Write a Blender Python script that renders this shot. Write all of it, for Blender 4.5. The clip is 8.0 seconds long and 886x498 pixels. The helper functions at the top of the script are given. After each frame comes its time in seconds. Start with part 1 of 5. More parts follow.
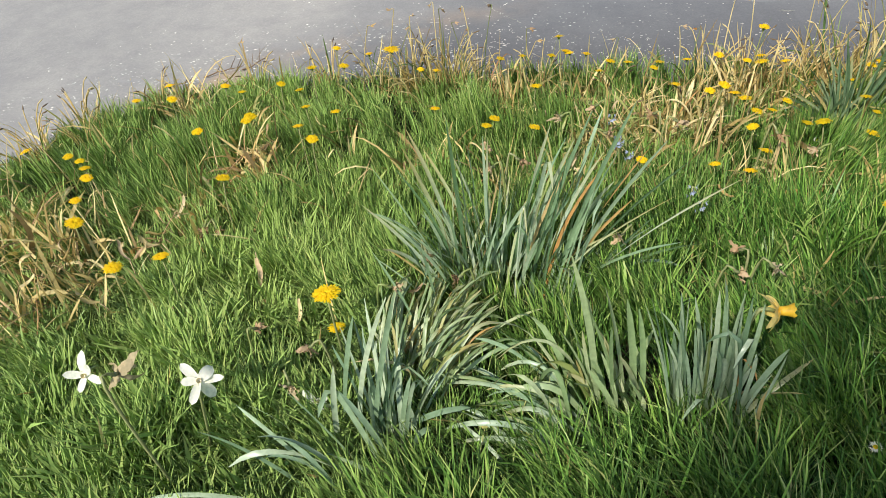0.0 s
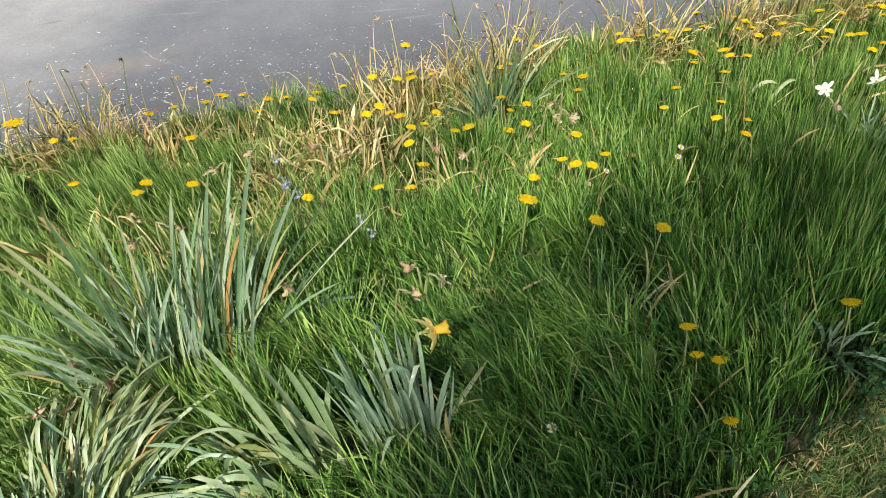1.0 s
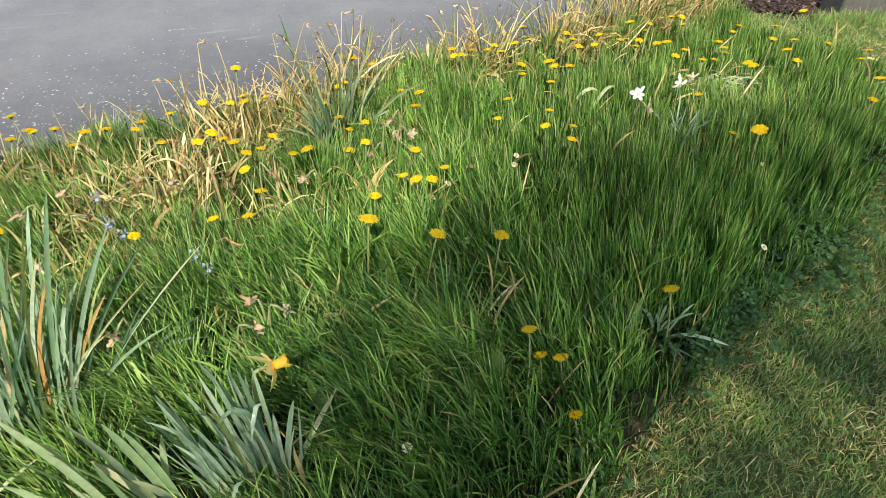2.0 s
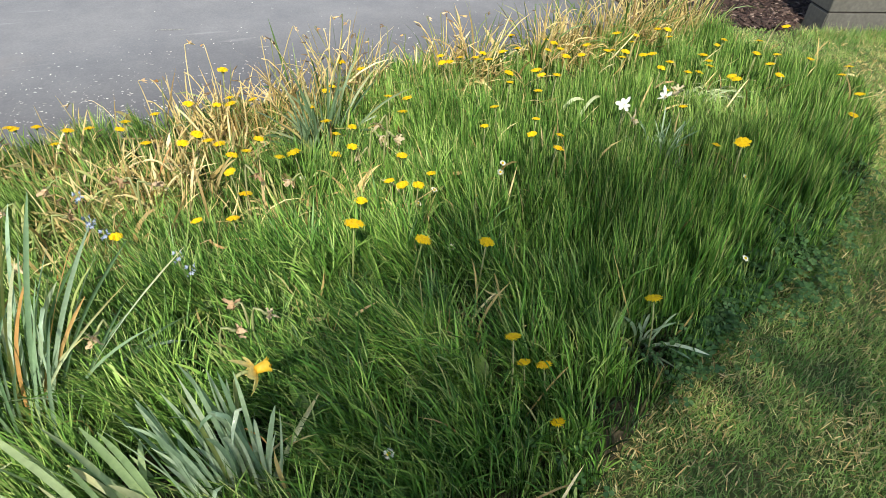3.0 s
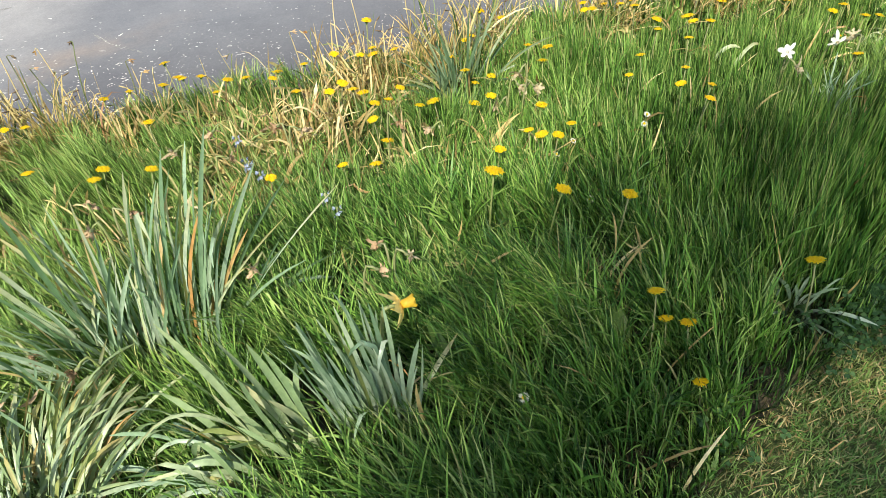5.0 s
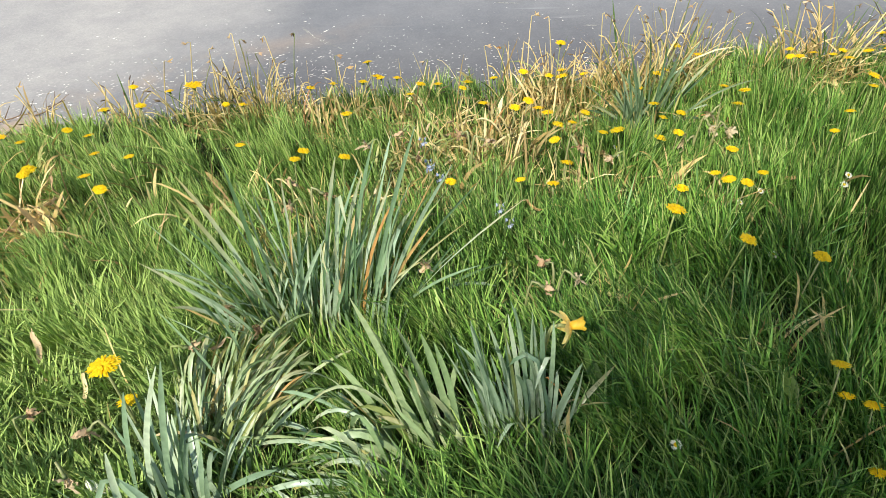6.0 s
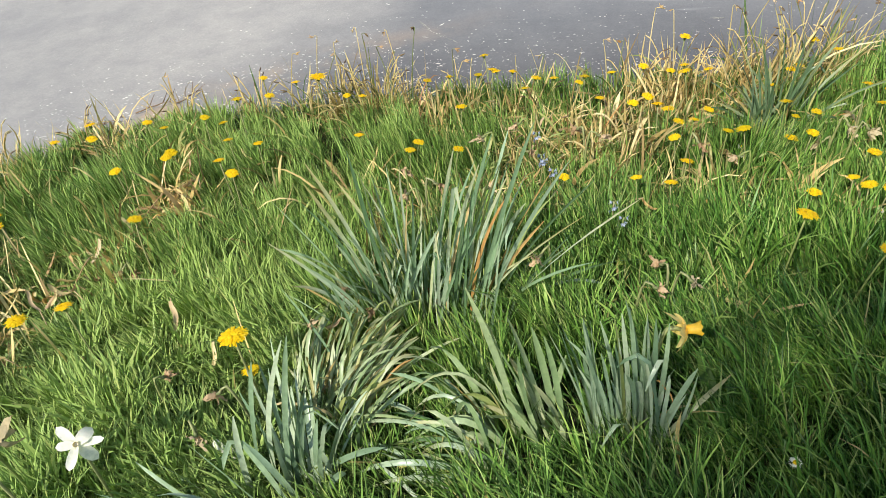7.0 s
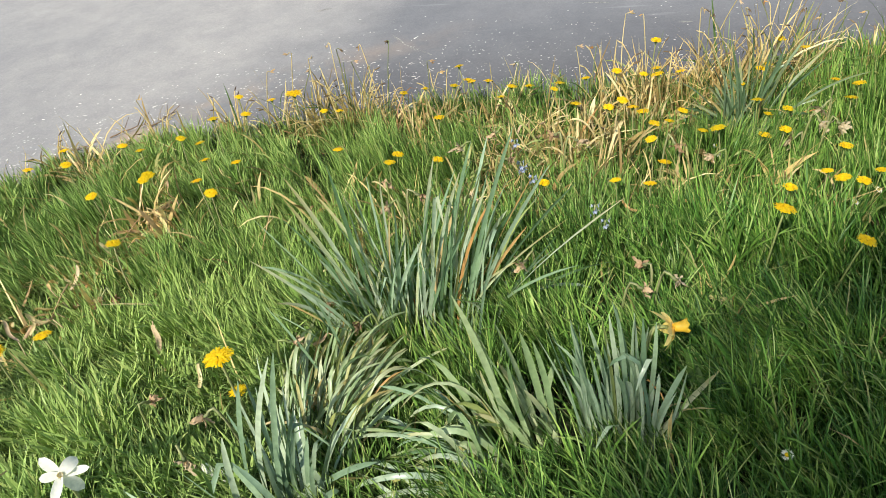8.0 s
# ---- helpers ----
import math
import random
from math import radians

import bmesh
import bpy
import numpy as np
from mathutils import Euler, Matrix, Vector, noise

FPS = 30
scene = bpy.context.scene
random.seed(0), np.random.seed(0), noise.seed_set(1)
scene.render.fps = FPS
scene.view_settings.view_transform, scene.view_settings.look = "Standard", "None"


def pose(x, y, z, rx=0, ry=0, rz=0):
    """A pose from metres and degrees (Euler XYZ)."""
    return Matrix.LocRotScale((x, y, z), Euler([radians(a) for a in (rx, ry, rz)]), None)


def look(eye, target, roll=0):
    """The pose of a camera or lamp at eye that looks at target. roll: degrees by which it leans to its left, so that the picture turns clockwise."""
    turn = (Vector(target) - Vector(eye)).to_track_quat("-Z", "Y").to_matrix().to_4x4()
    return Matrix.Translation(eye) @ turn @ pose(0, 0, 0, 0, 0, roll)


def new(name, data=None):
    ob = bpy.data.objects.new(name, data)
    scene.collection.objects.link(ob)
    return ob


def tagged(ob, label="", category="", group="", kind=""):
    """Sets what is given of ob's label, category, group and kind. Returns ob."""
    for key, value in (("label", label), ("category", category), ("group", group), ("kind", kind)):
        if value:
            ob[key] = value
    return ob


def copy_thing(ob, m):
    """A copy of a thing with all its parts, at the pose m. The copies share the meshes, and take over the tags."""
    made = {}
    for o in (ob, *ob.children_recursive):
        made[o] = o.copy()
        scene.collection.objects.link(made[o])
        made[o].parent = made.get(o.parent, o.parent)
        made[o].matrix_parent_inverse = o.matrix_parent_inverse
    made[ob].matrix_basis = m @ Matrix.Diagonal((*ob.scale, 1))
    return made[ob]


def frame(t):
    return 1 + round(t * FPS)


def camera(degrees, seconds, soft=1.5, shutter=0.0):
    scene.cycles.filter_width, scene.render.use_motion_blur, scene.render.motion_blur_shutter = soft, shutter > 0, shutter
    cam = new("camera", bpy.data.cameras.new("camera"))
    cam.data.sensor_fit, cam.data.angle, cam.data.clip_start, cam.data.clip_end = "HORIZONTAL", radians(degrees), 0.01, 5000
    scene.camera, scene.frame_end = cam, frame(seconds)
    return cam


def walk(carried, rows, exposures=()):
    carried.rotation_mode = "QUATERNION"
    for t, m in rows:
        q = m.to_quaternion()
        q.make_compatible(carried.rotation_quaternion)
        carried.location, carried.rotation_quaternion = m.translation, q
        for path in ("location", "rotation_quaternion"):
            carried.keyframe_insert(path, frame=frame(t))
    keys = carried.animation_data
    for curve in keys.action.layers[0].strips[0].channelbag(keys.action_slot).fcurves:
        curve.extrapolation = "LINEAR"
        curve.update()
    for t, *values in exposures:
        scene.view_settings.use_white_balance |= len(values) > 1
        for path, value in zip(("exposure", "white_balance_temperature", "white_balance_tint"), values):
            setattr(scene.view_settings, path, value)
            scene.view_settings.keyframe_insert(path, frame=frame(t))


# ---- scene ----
cam = camera(69.5, 8.0, soft=0.4)
PATH = [
    (0, (0.139, 0.418, 0.876), (-0.398, 1.791, -0.476), -6.6),
    (0.2, (0.183, 0.443, 0.864), (-0.229, 1.885, -0.460), -6.5),
    (0.5, (0.234, 0.460, 0.846), (0.047, 1.932, -0.494), -5.6),
    (0.7, (0.258, 0.487, 0.846), (0.217, 1.940, -0.527), -4.6),
    (1, (0.295, 0.509, 0.860), (0.449, 1.984, -0.481), -2.3),
    (1.2, (0.314, 0.509, 0.856), (0.592, 2.003, -0.444), -0.8),
    (1.5, (0.333, 0.511, 0.852), (0.725, 1.974, -0.455), 0.1),
    (1.7, (0.342, 0.514, 0.852), (0.805, 1.936, -0.476), 1.4),
    (2, (0.349, 0.511, 0.861), (0.887, 1.924, -0.448), 2.1),
    (2.2, (0.351, 0.515, 0.860), (0.940, 1.915, -0.441), 3.1),
    (3.3, (0.344, 0.510, 0.861), (0.927, 1.922, -0.430), 4.3),
    (3.5, (0.339, 0.513, 0.857), (0.894, 1.926, -0.445), 2.6),
    (3.8, (0.339, 0.513, 0.857), (0.880, 1.926, -0.450), 2.8),
    (4, (0.325, 0.513, 0.854), (0.831, 1.953, -0.439), 2.3),
    (4.2, (0.321, 0.510, 0.861), (0.751, 1.963, -0.444), 0.8),
    (5.3, (0.300, 0.506, 0.837), (0.443, 1.935, -0.555), -1.4),
    (5.5, (0.284, 0.505, 0.851), (0.339, 2.021, -0.452), -1.0),
    (5.7, (0.264, 0.494, 0.857), (0.148, 2.012, -0.439), -4.6),
    (6, (0.247, 0.492, 0.855), (0.066, 1.976, -0.473), -3.3),
    (6.2, (0.234, 0.483, 0.857), (-0.017, 1.965, -0.462), -3.7),
    (6.5, (0.223, 0.480, 0.861), (-0.123, 1.898, -0.507), -5.4),
    (6.7, (0.227, 0.477, 0.861), (-0.194, 1.899, -0.480), -6.7),
    (7, (0.229, 0.480, 0.862), (-0.253, 1.903, -0.458), -8.2),
    (7.5, (0.234, 0.480, 0.855), (-0.237, 1.918, -0.454), -9.1),
    (8, (0.227, 0.478, 0.857), (-0.205, 1.939, -0.439), -9.3),
]
walk(cam, [(t, look(eye, target, roll)) for t, eye, target, roll in PATH],
     [(0, 0.43), (0.5, 0.42), (1.0, 0.58), (1.5, 0.66), (3.5, 0.83), (5.5, 0.81), (6.0, 0.73), (7.0, 0.56), (8, 0.56)])

world = bpy.data.worlds.new("world")
scene.world = world
world.use_nodes = True
SUN_EL, SUN_AZ = radians(47), math.atan2(-0.36, -0.93)   # azimuth from +y towards +x
sky = world.node_tree.nodes.new("ShaderNodeTexSky")
sky.sky_type = "NISHITA"
sky.sun_disc = False
sky.sun_elevation, sky.sun_rotation = SUN_EL, SUN_AZ
bg = world.node_tree.nodes["Background"]
world.node_tree.links.new(sky.outputs[0], bg.inputs[0])
bg.inputs[1].default_value = 0.122
SUN_WAY = Vector((math.sin(SUN_AZ) * math.cos(SUN_EL), math.cos(SUN_AZ) * math.cos(SUN_EL), math.sin(SUN_EL)))
sun = new("sun", bpy.data.lights.new("sun", "SUN"))
sun.data.energy, sun.data.angle, sun.data.color = 3.95, radians(0.53), (1.0, 0.96, 0.865)
sun.matrix_world = look(SUN_WAY * 30, (0, 0, 0))

# ---- materials ----


def nodes_of(name):
    m = bpy.data.materials.new(name)
    m.use_nodes = True
    nt = m.node_tree
    return m, nt, nt.nodes["Principled BSDF"], nt.nodes["Material Output"]


def ramp(nt, source, stops):
    r = nt.nodes.new("ShaderNodeValToRGB")
    while len(r.color_ramp.elements) < len(stops):
        r.color_ramp.elements.new(0.5)
    for e, (p, c) in zip(r.color_ramp.elements, stops):
        e.position, e.color = p, (*c, 1)
    nt.links.new(source, r.inputs[0])
    return r.outputs[0]


def noise_of(nt, scale, detail=4.0, coords="Object", stretch=None, rough=0.55):
    n = nt.nodes.new("ShaderNodeTexNoise")
    n.inputs["Scale"].default_value, n.inputs["Detail"].default_value = scale, detail
    n.inputs["Roughness"].default_value = rough
    if coords == "World":
        src = nt.nodes.new("ShaderNodeNewGeometry").outputs["Position"]
    else:
        src = nt.nodes.new("ShaderNodeTexCoord").outputs[coords]
    if stretch:
        mp = nt.nodes.new("ShaderNodeMapping")
        mp.inputs["Scale"].default_value = stretch
        nt.links.new(src, mp.inputs[0])
        src = mp.outputs[0]
    nt.links.new(src, n.inputs["Vector"])
    return n.outputs["Fac"]


def mixed(nt, a, b, fac, how="MIX"):
    x = nt.nodes.new("ShaderNodeMix")
    x.data_type, x.blend_type = "RGBA", how
    for k, v in ((0, fac), (6, a), (7, b)):
        if isinstance(v, (int, float)):
            x.inputs[k].default_value = v
        elif isinstance(v, tuple):
            x.inputs[k].default_value = (*v, 1)
        else:
            nt.links.new(v, x.inputs[k])
    return x.outputs[2]


def bumped(nt, bsdf, height, strength, distance):
    b = nt.nodes.new("ShaderNodeBump")
    b.inputs["Strength"].default_value, b.inputs["Distance"].default_value = strength, distance
    nt.links.new(height, b.inputs["Height"])
    nt.links.new(b.outputs[0], bsdf.inputs["Normal"])
    return b.outputs[0]


def plant(name, stops, rough=0.45, glow=0.3, by="island", gloss=0.4, tip=None, coarse=2.2, streak=140.0, tone=None, deep=0.2):
    """Leaf or petal: colour by piece, patches over the ground, fine streaks, light passing through. tip: colour of the dried end."""
    m, nt, bsdf, out = nodes_of(name)
    if by == "island":
        rnd = nt.nodes.new("ShaderNodeNewGeometry").outputs["Random Per Island"]
    else:
        rnd = nt.nodes.new("ShaderNodeObjectInfo").outputs["Random"]
    col = ramp(nt, rnd, stops)
    patch = ramp(nt, noise_of(nt, coarse, 3, "World"), [(0.3, (1 - deep, 1 - 0.8 * deep, 1 - deep)), (0.7, (1 + deep, 1 + 0.6 * deep, 1 + 0.3 * deep))])
    if tone:
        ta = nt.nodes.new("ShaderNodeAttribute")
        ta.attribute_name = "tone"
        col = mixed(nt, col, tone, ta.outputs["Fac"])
    col = mixed(nt, col, patch, 1.0, "MULTIPLY")
    fine = noise_of(nt, streak, 2, "Object")
    col = mixed(nt, col, ramp(nt, fine, [(0.3, (0.82, 0.84, 0.8)), (0.7, (1.14, 1.12, 1.1))]), 1.0, "MULTIPLY")
    if tip:
        at = nt.nodes.new("ShaderNodeAttribute")
        at.attribute_name = "along"
        pow_ = nt.nodes.new("ShaderNodeMath")
        pow_.operation = "MULTIPLY"
        nt.links.new(ramp(nt, at.outputs["Fac"], [(0.62, (0, 0, 0)), (1.0, (1, 1, 1))]), pow_.inputs[0])
        nt.links.new(ramp(nt, rnd, [(0.45, (0, 0, 0)), (0.95, (0.9, 0.9, 0.9))]), pow_.inputs[1])
        col = mixed(nt, col, tip, pow_.outputs[0])
    nt.links.new(col, bsdf.inputs["Base Color"])
    bsdf.inputs["Roughness"].default_value = rough
    bsdf.inputs["Specular IOR Level"].default_value = gloss
    bumped(nt, bsdf, fine, 0.25, 0.0006)
    if glow:
        tr = nt.nodes.new("ShaderNodeBsdfTranslucent")
        nt.links.new(mixed(nt, col, (1.15, 1.2, 0.75), 1.0, "MULTIPLY"), tr.inputs[0])
        mx = nt.nodes.new("ShaderNodeMixShader")
        mx.inputs[0].default_value = glow
        nt.links.new(bsdf.outputs[0], mx.inputs[1])
        nt.links.new(tr.outputs[0], mx.inputs[2])
        nt.links.new(mx.outputs[0], out.inputs[0])
    return m


GRASS = plant("meadow_grass_blade", [(0.0, (0.018, 0.062, 0.010)), (0.30, (0.060, 0.158, 0.026)), (0.6, (0.130, 0.290, 0.046)), (0.85, (0.226, 0.400, 0.074)),
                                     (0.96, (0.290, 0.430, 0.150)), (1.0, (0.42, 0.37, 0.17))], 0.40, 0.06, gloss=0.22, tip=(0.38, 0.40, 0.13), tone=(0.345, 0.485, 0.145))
# near-black green: the shade in the gaps between blades, put into the colour
UNDER = plant("gap_shaded_undergrowth", [(0.0, (0.008, 0.020, 0.005)), (0.5, (0.018, 0.046, 0.009)), (0.85, (0.045, 0.085, 0.018)), (1.0, (0.11, 0.09, 0.04))], 0.55, 0.0, gloss=0.2, tone=(0.28, 0.39, 0.12))
LAWN = plant("mown_grass_blade", [(0.0, (0.130, 0.270, 0.060)), (0.4, (0.205, 0.365, 0.095)), (0.72, (0.300, 0.400, 0.145)),
                                  (1.0, (0.50, 0.42, 0.22))], 0.5, 0.2, gloss=0.3, tip=(0.52, 0.45, 0.25), coarse=7.0, deep=0.4)
STRAW = plant("dry_straw", [(0.0, (0.26, 0.18, 0.08)), (0.35, (0.52, 0.385, 0.15)), (0.75, (0.74, 0.59, 0.28)), (0.9, (0.86, 0.73, 0.41)), (1.0, (0.36, 0.19, 0.09))], 0.5, 0.25)
EDGE_GREEN = plant("roadside_blade", [(0.0, (0.07, 0.14, 0.03)), (0.5, (0.16, 0.23, 0.06)), (0.8, (0.40, 0.38, 0.13)), (1.0, (0.58, 0.45, 0.2))], 0.45, 0.3)
DAFF_LEAF = plant("daffodil_leaf", [(0.0, (0.110, 0.200, 0.090)), (0.25, (0.270, 0.390, 0.245)), (0.65, (0.400, 0.505, 0.370)), (0.85, (0.520, 0.610, 0.475)), (1.0, (0.47, 0.52, 0.27))],
                  0.33, 0.22, "object", 0.65, tip=(0.45, 0.36, 0.12), streak=90.0)
PALE_LEAF = plant("pale_flattened_leaf", [(0.0, (0.24, 0.34, 0.16)), (0.5, (0.39, 0.48, 0.26)), (1.0, (0.54, 0.57, 0.37))], 0.4, 0.2, "object", 0.5, tip=(0.5, 0.42, 0.18), streak=90.0)
GREEN_LEAF = plant("dark_green_leaf", [(0.0, (0.07, 0.130, 0.060)), (0.5, (0.15, 0.23, 0.13)), (1.0, (0.32, 0.40, 0.26))], 0.36, 0.2, "object", 0.5, tip=(0.4, 0.33, 0.12), streak=90.0)
BLUE_LEAF = plant("glaucous_leaf", [(0.0, (0.14, 0.23, 0.14)), (0.5, (0.29, 0.400, 0.258)), (1.0, (0.45, 0.535, 0.39))], 0.32, 0.2, "object", 0.7, streak=90.0)
YELLOW_LEAF = plant("yellowing_leaf", [(0.0, (0.24, 0.33, 0.11)), (0.5, (0.40, 0.42, 0.15)), (1.0, (0.52, 0.46, 0.20))], 0.5, 0.25, "object", tip=(0.48, 0.27, 0.1), streak=70.0)
RUST_LEAF = plant("rusty_dead_leaf", [(0.0, (0.45, 0.20, 0.06)), (0.5, (0.55, 0.34, 0.13)), (1.0, (0.62, 0.46, 0.24))], 0.6, 0.2, "object", streak=70.0)
STRAW_LEAF = plant("straw_leaf", [(0.0, (0.50, 0.38, 0.16)), (1.0, (0.70, 0.58, 0.32))], 0.55, 0.2, "object", streak=70.0)
CLOVER = plant("clover_leaf", [(0.0, (0.04, 0.10, 0.025)), (0.6, (0.075, 0.165, 0.045)), (1.0, (0.13, 0.23, 0.07))], 0.5, 0.25)
BROAD = plant("broad_weed_leaf", [(0.0, (0.09, 0.17, 0.03)), (0.7, (0.14, 0.22, 0.04)), (1.0, (0.28, 0.30, 0.06))], 0.45, 0.25, "object")
YELLOW = plant("dandelion_floret", [(0.0, (0.82, 0.55, 0.008)), (0.6, (0.88, 0.65, 0.014)), (1.0, (0.84, 0.52, 0.007))], 0.6, 0.25, gloss=0.2, coarse=5.0, streak=300.0)
STEM = plant("flower_stem", [(0.0, (0.26, 0.32, 0.10)), (1.0, (0.38, 0.38, 0.20))], 0.45, 0.2, "object")
EDGE_STEM = plant("ripe_stem", [(0.0, (0.13, 0.17, 0.06)), (1.0, (0.24, 0.25, 0.12))], 0.5, 0.1, "object")
CALYX = plant("calyx_green", [(0.0, (0.10, 0.17, 0.03)), (1.0, (0.17, 0.24, 0.06))], 0.5, 0.15, "object")
WHITE = plant("white_petal", [(0.0, (0.84, 0.84, 0.80)), (1.0, (0.90, 0.89, 0.84))], 0.5, 0.35, "object", 0.25, streak=120.0)
CREAM = plant("cream_papery_petal", [(0.0, (0.46, 0.38, 0.24)), (1.0, (0.62, 0.54, 0.38))], 0.65, 0.3, "object", 0.2)
TRUMPET = plant("daffodil_trumpet", [(0.0, (0.86, 0.54, 0.04)), (1.0, (0.90, 0.60, 0.07))], 0.5, 0.3, "object")
PALE_YELLOW = plant("faded_yellow_petal", [(0.0, (0.84, 0.62, 0.16)), (1.0, (0.86, 0.70, 0.30))], 0.55, 0.3, "object")
BROWN = plant("withered_flower", [(0.0, (0.36, 0.23, 0.13)), (0.5, (0.54, 0.39, 0.25)), (1.0, (0.68, 0.54, 0.37))], 0.7, 0.2, "object", 0.2)
DARK_HEAD = plant("seed_head", [(0.0, (0.10, 0.07, 0.05)), (1.0, (0.25, 0.18, 0.1))], 0.7, 0.0, "object", 0.2)
BLUEBELL = plant("blue_bell_petal", [(0.0, (0.36, 0.42, 0.66)), (1.0, (0.50, 0.55, 0.76))], 0.5, 0.3, "object")
PETAL_BIT = plant("fallen_petal", [(0.0, (0.26, 0.25, 0.24)), (0.35, (0.45, 0.44, 0.43)), (0.65, (0.68, 0.66, 0.63)), (1.0, (0.86, 0.84, 0.81))], 0.7, 0.0, gloss=0.2)
CHALK = plant("chalky_scuff", [(0.0, (0.20, 0.20, 0.195)), (0.6, (0.27, 0.27, 0.26)), (1.0, (0.40, 0.39, 0.38))], 0.85, 0.0, gloss=0.1)
TWIG = plant("twig_bark", [(0.0, (0.12, 0.08, 0.05)), (1.0, (0.24, 0.16, 0.10))], 0.8, 0.0, "object", 0.2)


def soil_material():
    m, nt, bsdf, _ = nodes_of("soil_and_thatch")
    n = noise_of(nt, 30, 6, "World")
    nt.links.new(ramp(nt, n, [(0.3, (0.035, 0.026, 0.016)), (0.55, (0.075, 0.06, 0.03)), (0.75, (0.17, 0.13, 0.065))]), bsdf.inputs["Base Color"])
    bsdf.inputs["Roughness"].default_value = 0.95
    bumped(nt, bsdf, noise_of(nt, 160, 4, "World"), 0.8, 0.006)
    return m


def field_material():
    m, nt, bsdf, _ = nodes_of("distant_turf")
    c = ramp(nt, noise_of(nt, 9, 7, "World", None, 0.7), [(0.3, (0.055, 0.085, 0.018)), (0.55, (0.10, 0.125, 0.032)), (0.75, (0.19, 0.16, 0.07))])
    nt.links.new(mixed(nt, c, ramp(nt, noise_of(nt, 90, 3, "World"), [(0.3, (0.7, 0.7, 0.7)), (0.7, (1.25, 1.25, 1.2))]), 1.0, "MULTIPLY"), bsdf.inputs["Base Color"])
    bsdf.inputs["Roughness"].default_value = 0.9
    bumped(nt, bsdf, noise_of(nt, 120, 4, "World"), 0.7, 0.01)
    return m


def asphalt_material():
    m, nt, bsdf, _ = nodes_of("worn_asphalt")
    stones = nt.nodes.new("ShaderNodeTexVoronoi")
    stones.inputs["Scale"].default_value = 210
    nt.links.new(nt.nodes.new("ShaderNodeNewGeometry").outputs["Position"], stones.inputs["Vector"])
    grain = ramp(nt, stones.outputs["Color"], [(0.1, (0.90, 0.90, 0.91)), (0.6, (1.0, 1.0, 1.0)), (0.95, (1.11, 1.10, 1.09))])
    big = ramp(nt, noise_of(nt, 1.6, 5, "World"), [(0.3, (0.84, 0.85, 0.87)), (0.7, (1.14, 1.13, 1.11))])
    mid = ramp(nt, noise_of(nt, 14, 4, "World"), [(0.3, (0.91, 0.91, 0.92)), (0.7, (1.08, 1.08, 1.07))])
    gut = nt.nodes.new("ShaderNodeAttribute")
    gut.attribute_name = "dirt"
    silt = nt.nodes.new("ShaderNodeAttribute")
    silt.attribute_name = "silt"
    dust = nt.nodes.new("ShaderNodeAttribute")
    dust.attribute_name = "dust"
    base = mixed(nt, (0.158, 0.158, 0.160), (0.078, 0.077, 0.081), gut.outputs["Fac"])
    base = mixed(nt, base, (0.305, 0.290, 0.268), dust.outputs["Fac"])
    ragged = nt.nodes.new("ShaderNodeMath")
    ragged.operation = "MULTIPLY"
    nt.links.new(silt.outputs["Fac"], ragged.inputs[0])
    nt.links.new(ramp(nt, noise_of(nt, 9, 6, "World"), [(0.4, (0, 0, 0)), (0.6, (1, 1, 1))]), ragged.inputs[1])
    base = mixed(nt, base, (0.36, 0.26, 0.17), ragged.outputs[0])
    for layer in (big, mid, grain):
        base = mixed(nt, base, layer, 1.0, "MULTIPLY")
    # pale scuff marks, long and thin along the carriageway
    scuff = noise_of(nt, 1.0, 3, "World", (1.6, 16, 1))
    base = mixed(nt, base, (0.30, 0.30, 0.295), ramp(nt, scuff, [(0.68, (0, 0, 0)), (0.78, (0.6, 0.6, 0.6))]))
    nt.links.new(base, bsdf.inputs["Base Color"])
    bsdf.inputs["Roughness"].default_value = 0.78
    bsdf.inputs["Diffuse Roughness"].default_value = 0.6
    bumped(nt, bsdf, stones.outputs["Distance"], 0.18, 0.002)
    return m


def stony(name, dark, light, scale=8, bump=0.5, rough=0.85):
    m, nt, bsdf, _ = nodes_of(name)
    c = ramp(nt, noise_of(nt, scale, 6, "World"), [(0.3, dark), (0.7, light)])
    c = mixed(nt, c, ramp(nt, noise_of(nt, scale * 14, 3, "World"), [(0.3, (0.8, 0.8, 0.8)), (0.7, (1.2, 1.2, 1.2))]), 1.0, "MULTIPLY")
    nt.links.new(c, bsdf.inputs["Base Color"])
    bsdf.inputs["Roughness"].default_value = rough
    bumped(nt, bsdf, noise_of(nt, scale * 20, 3, "World"), bump, 0.003)
    return m


SOIL, FIELD, ASPHALT = soil_material(), field_material(), asphalt_material()
CONCRETE = stony("grey_render", (0.082, 0.076, 0.062), (0.104, 0.097, 0.080), 5, 0.25)
TIMBER = stony("dark_sealant", (0.018, 0.013, 0.010), (0.045, 0.032, 0.024), 5, 0.4, 0.7)
MULCH = plant("bark_mulch_chip", [(0.0, (0.018, 0.012, 0.011)), (0.6, (0.055, 0.035, 0.030)), (0.9, (0.10, 0.07, 0.058)), (1.0, (0.28, 0.22, 0.19))], 0.85, 0.0, gloss=0.2)

# ---- mesh helpers ----


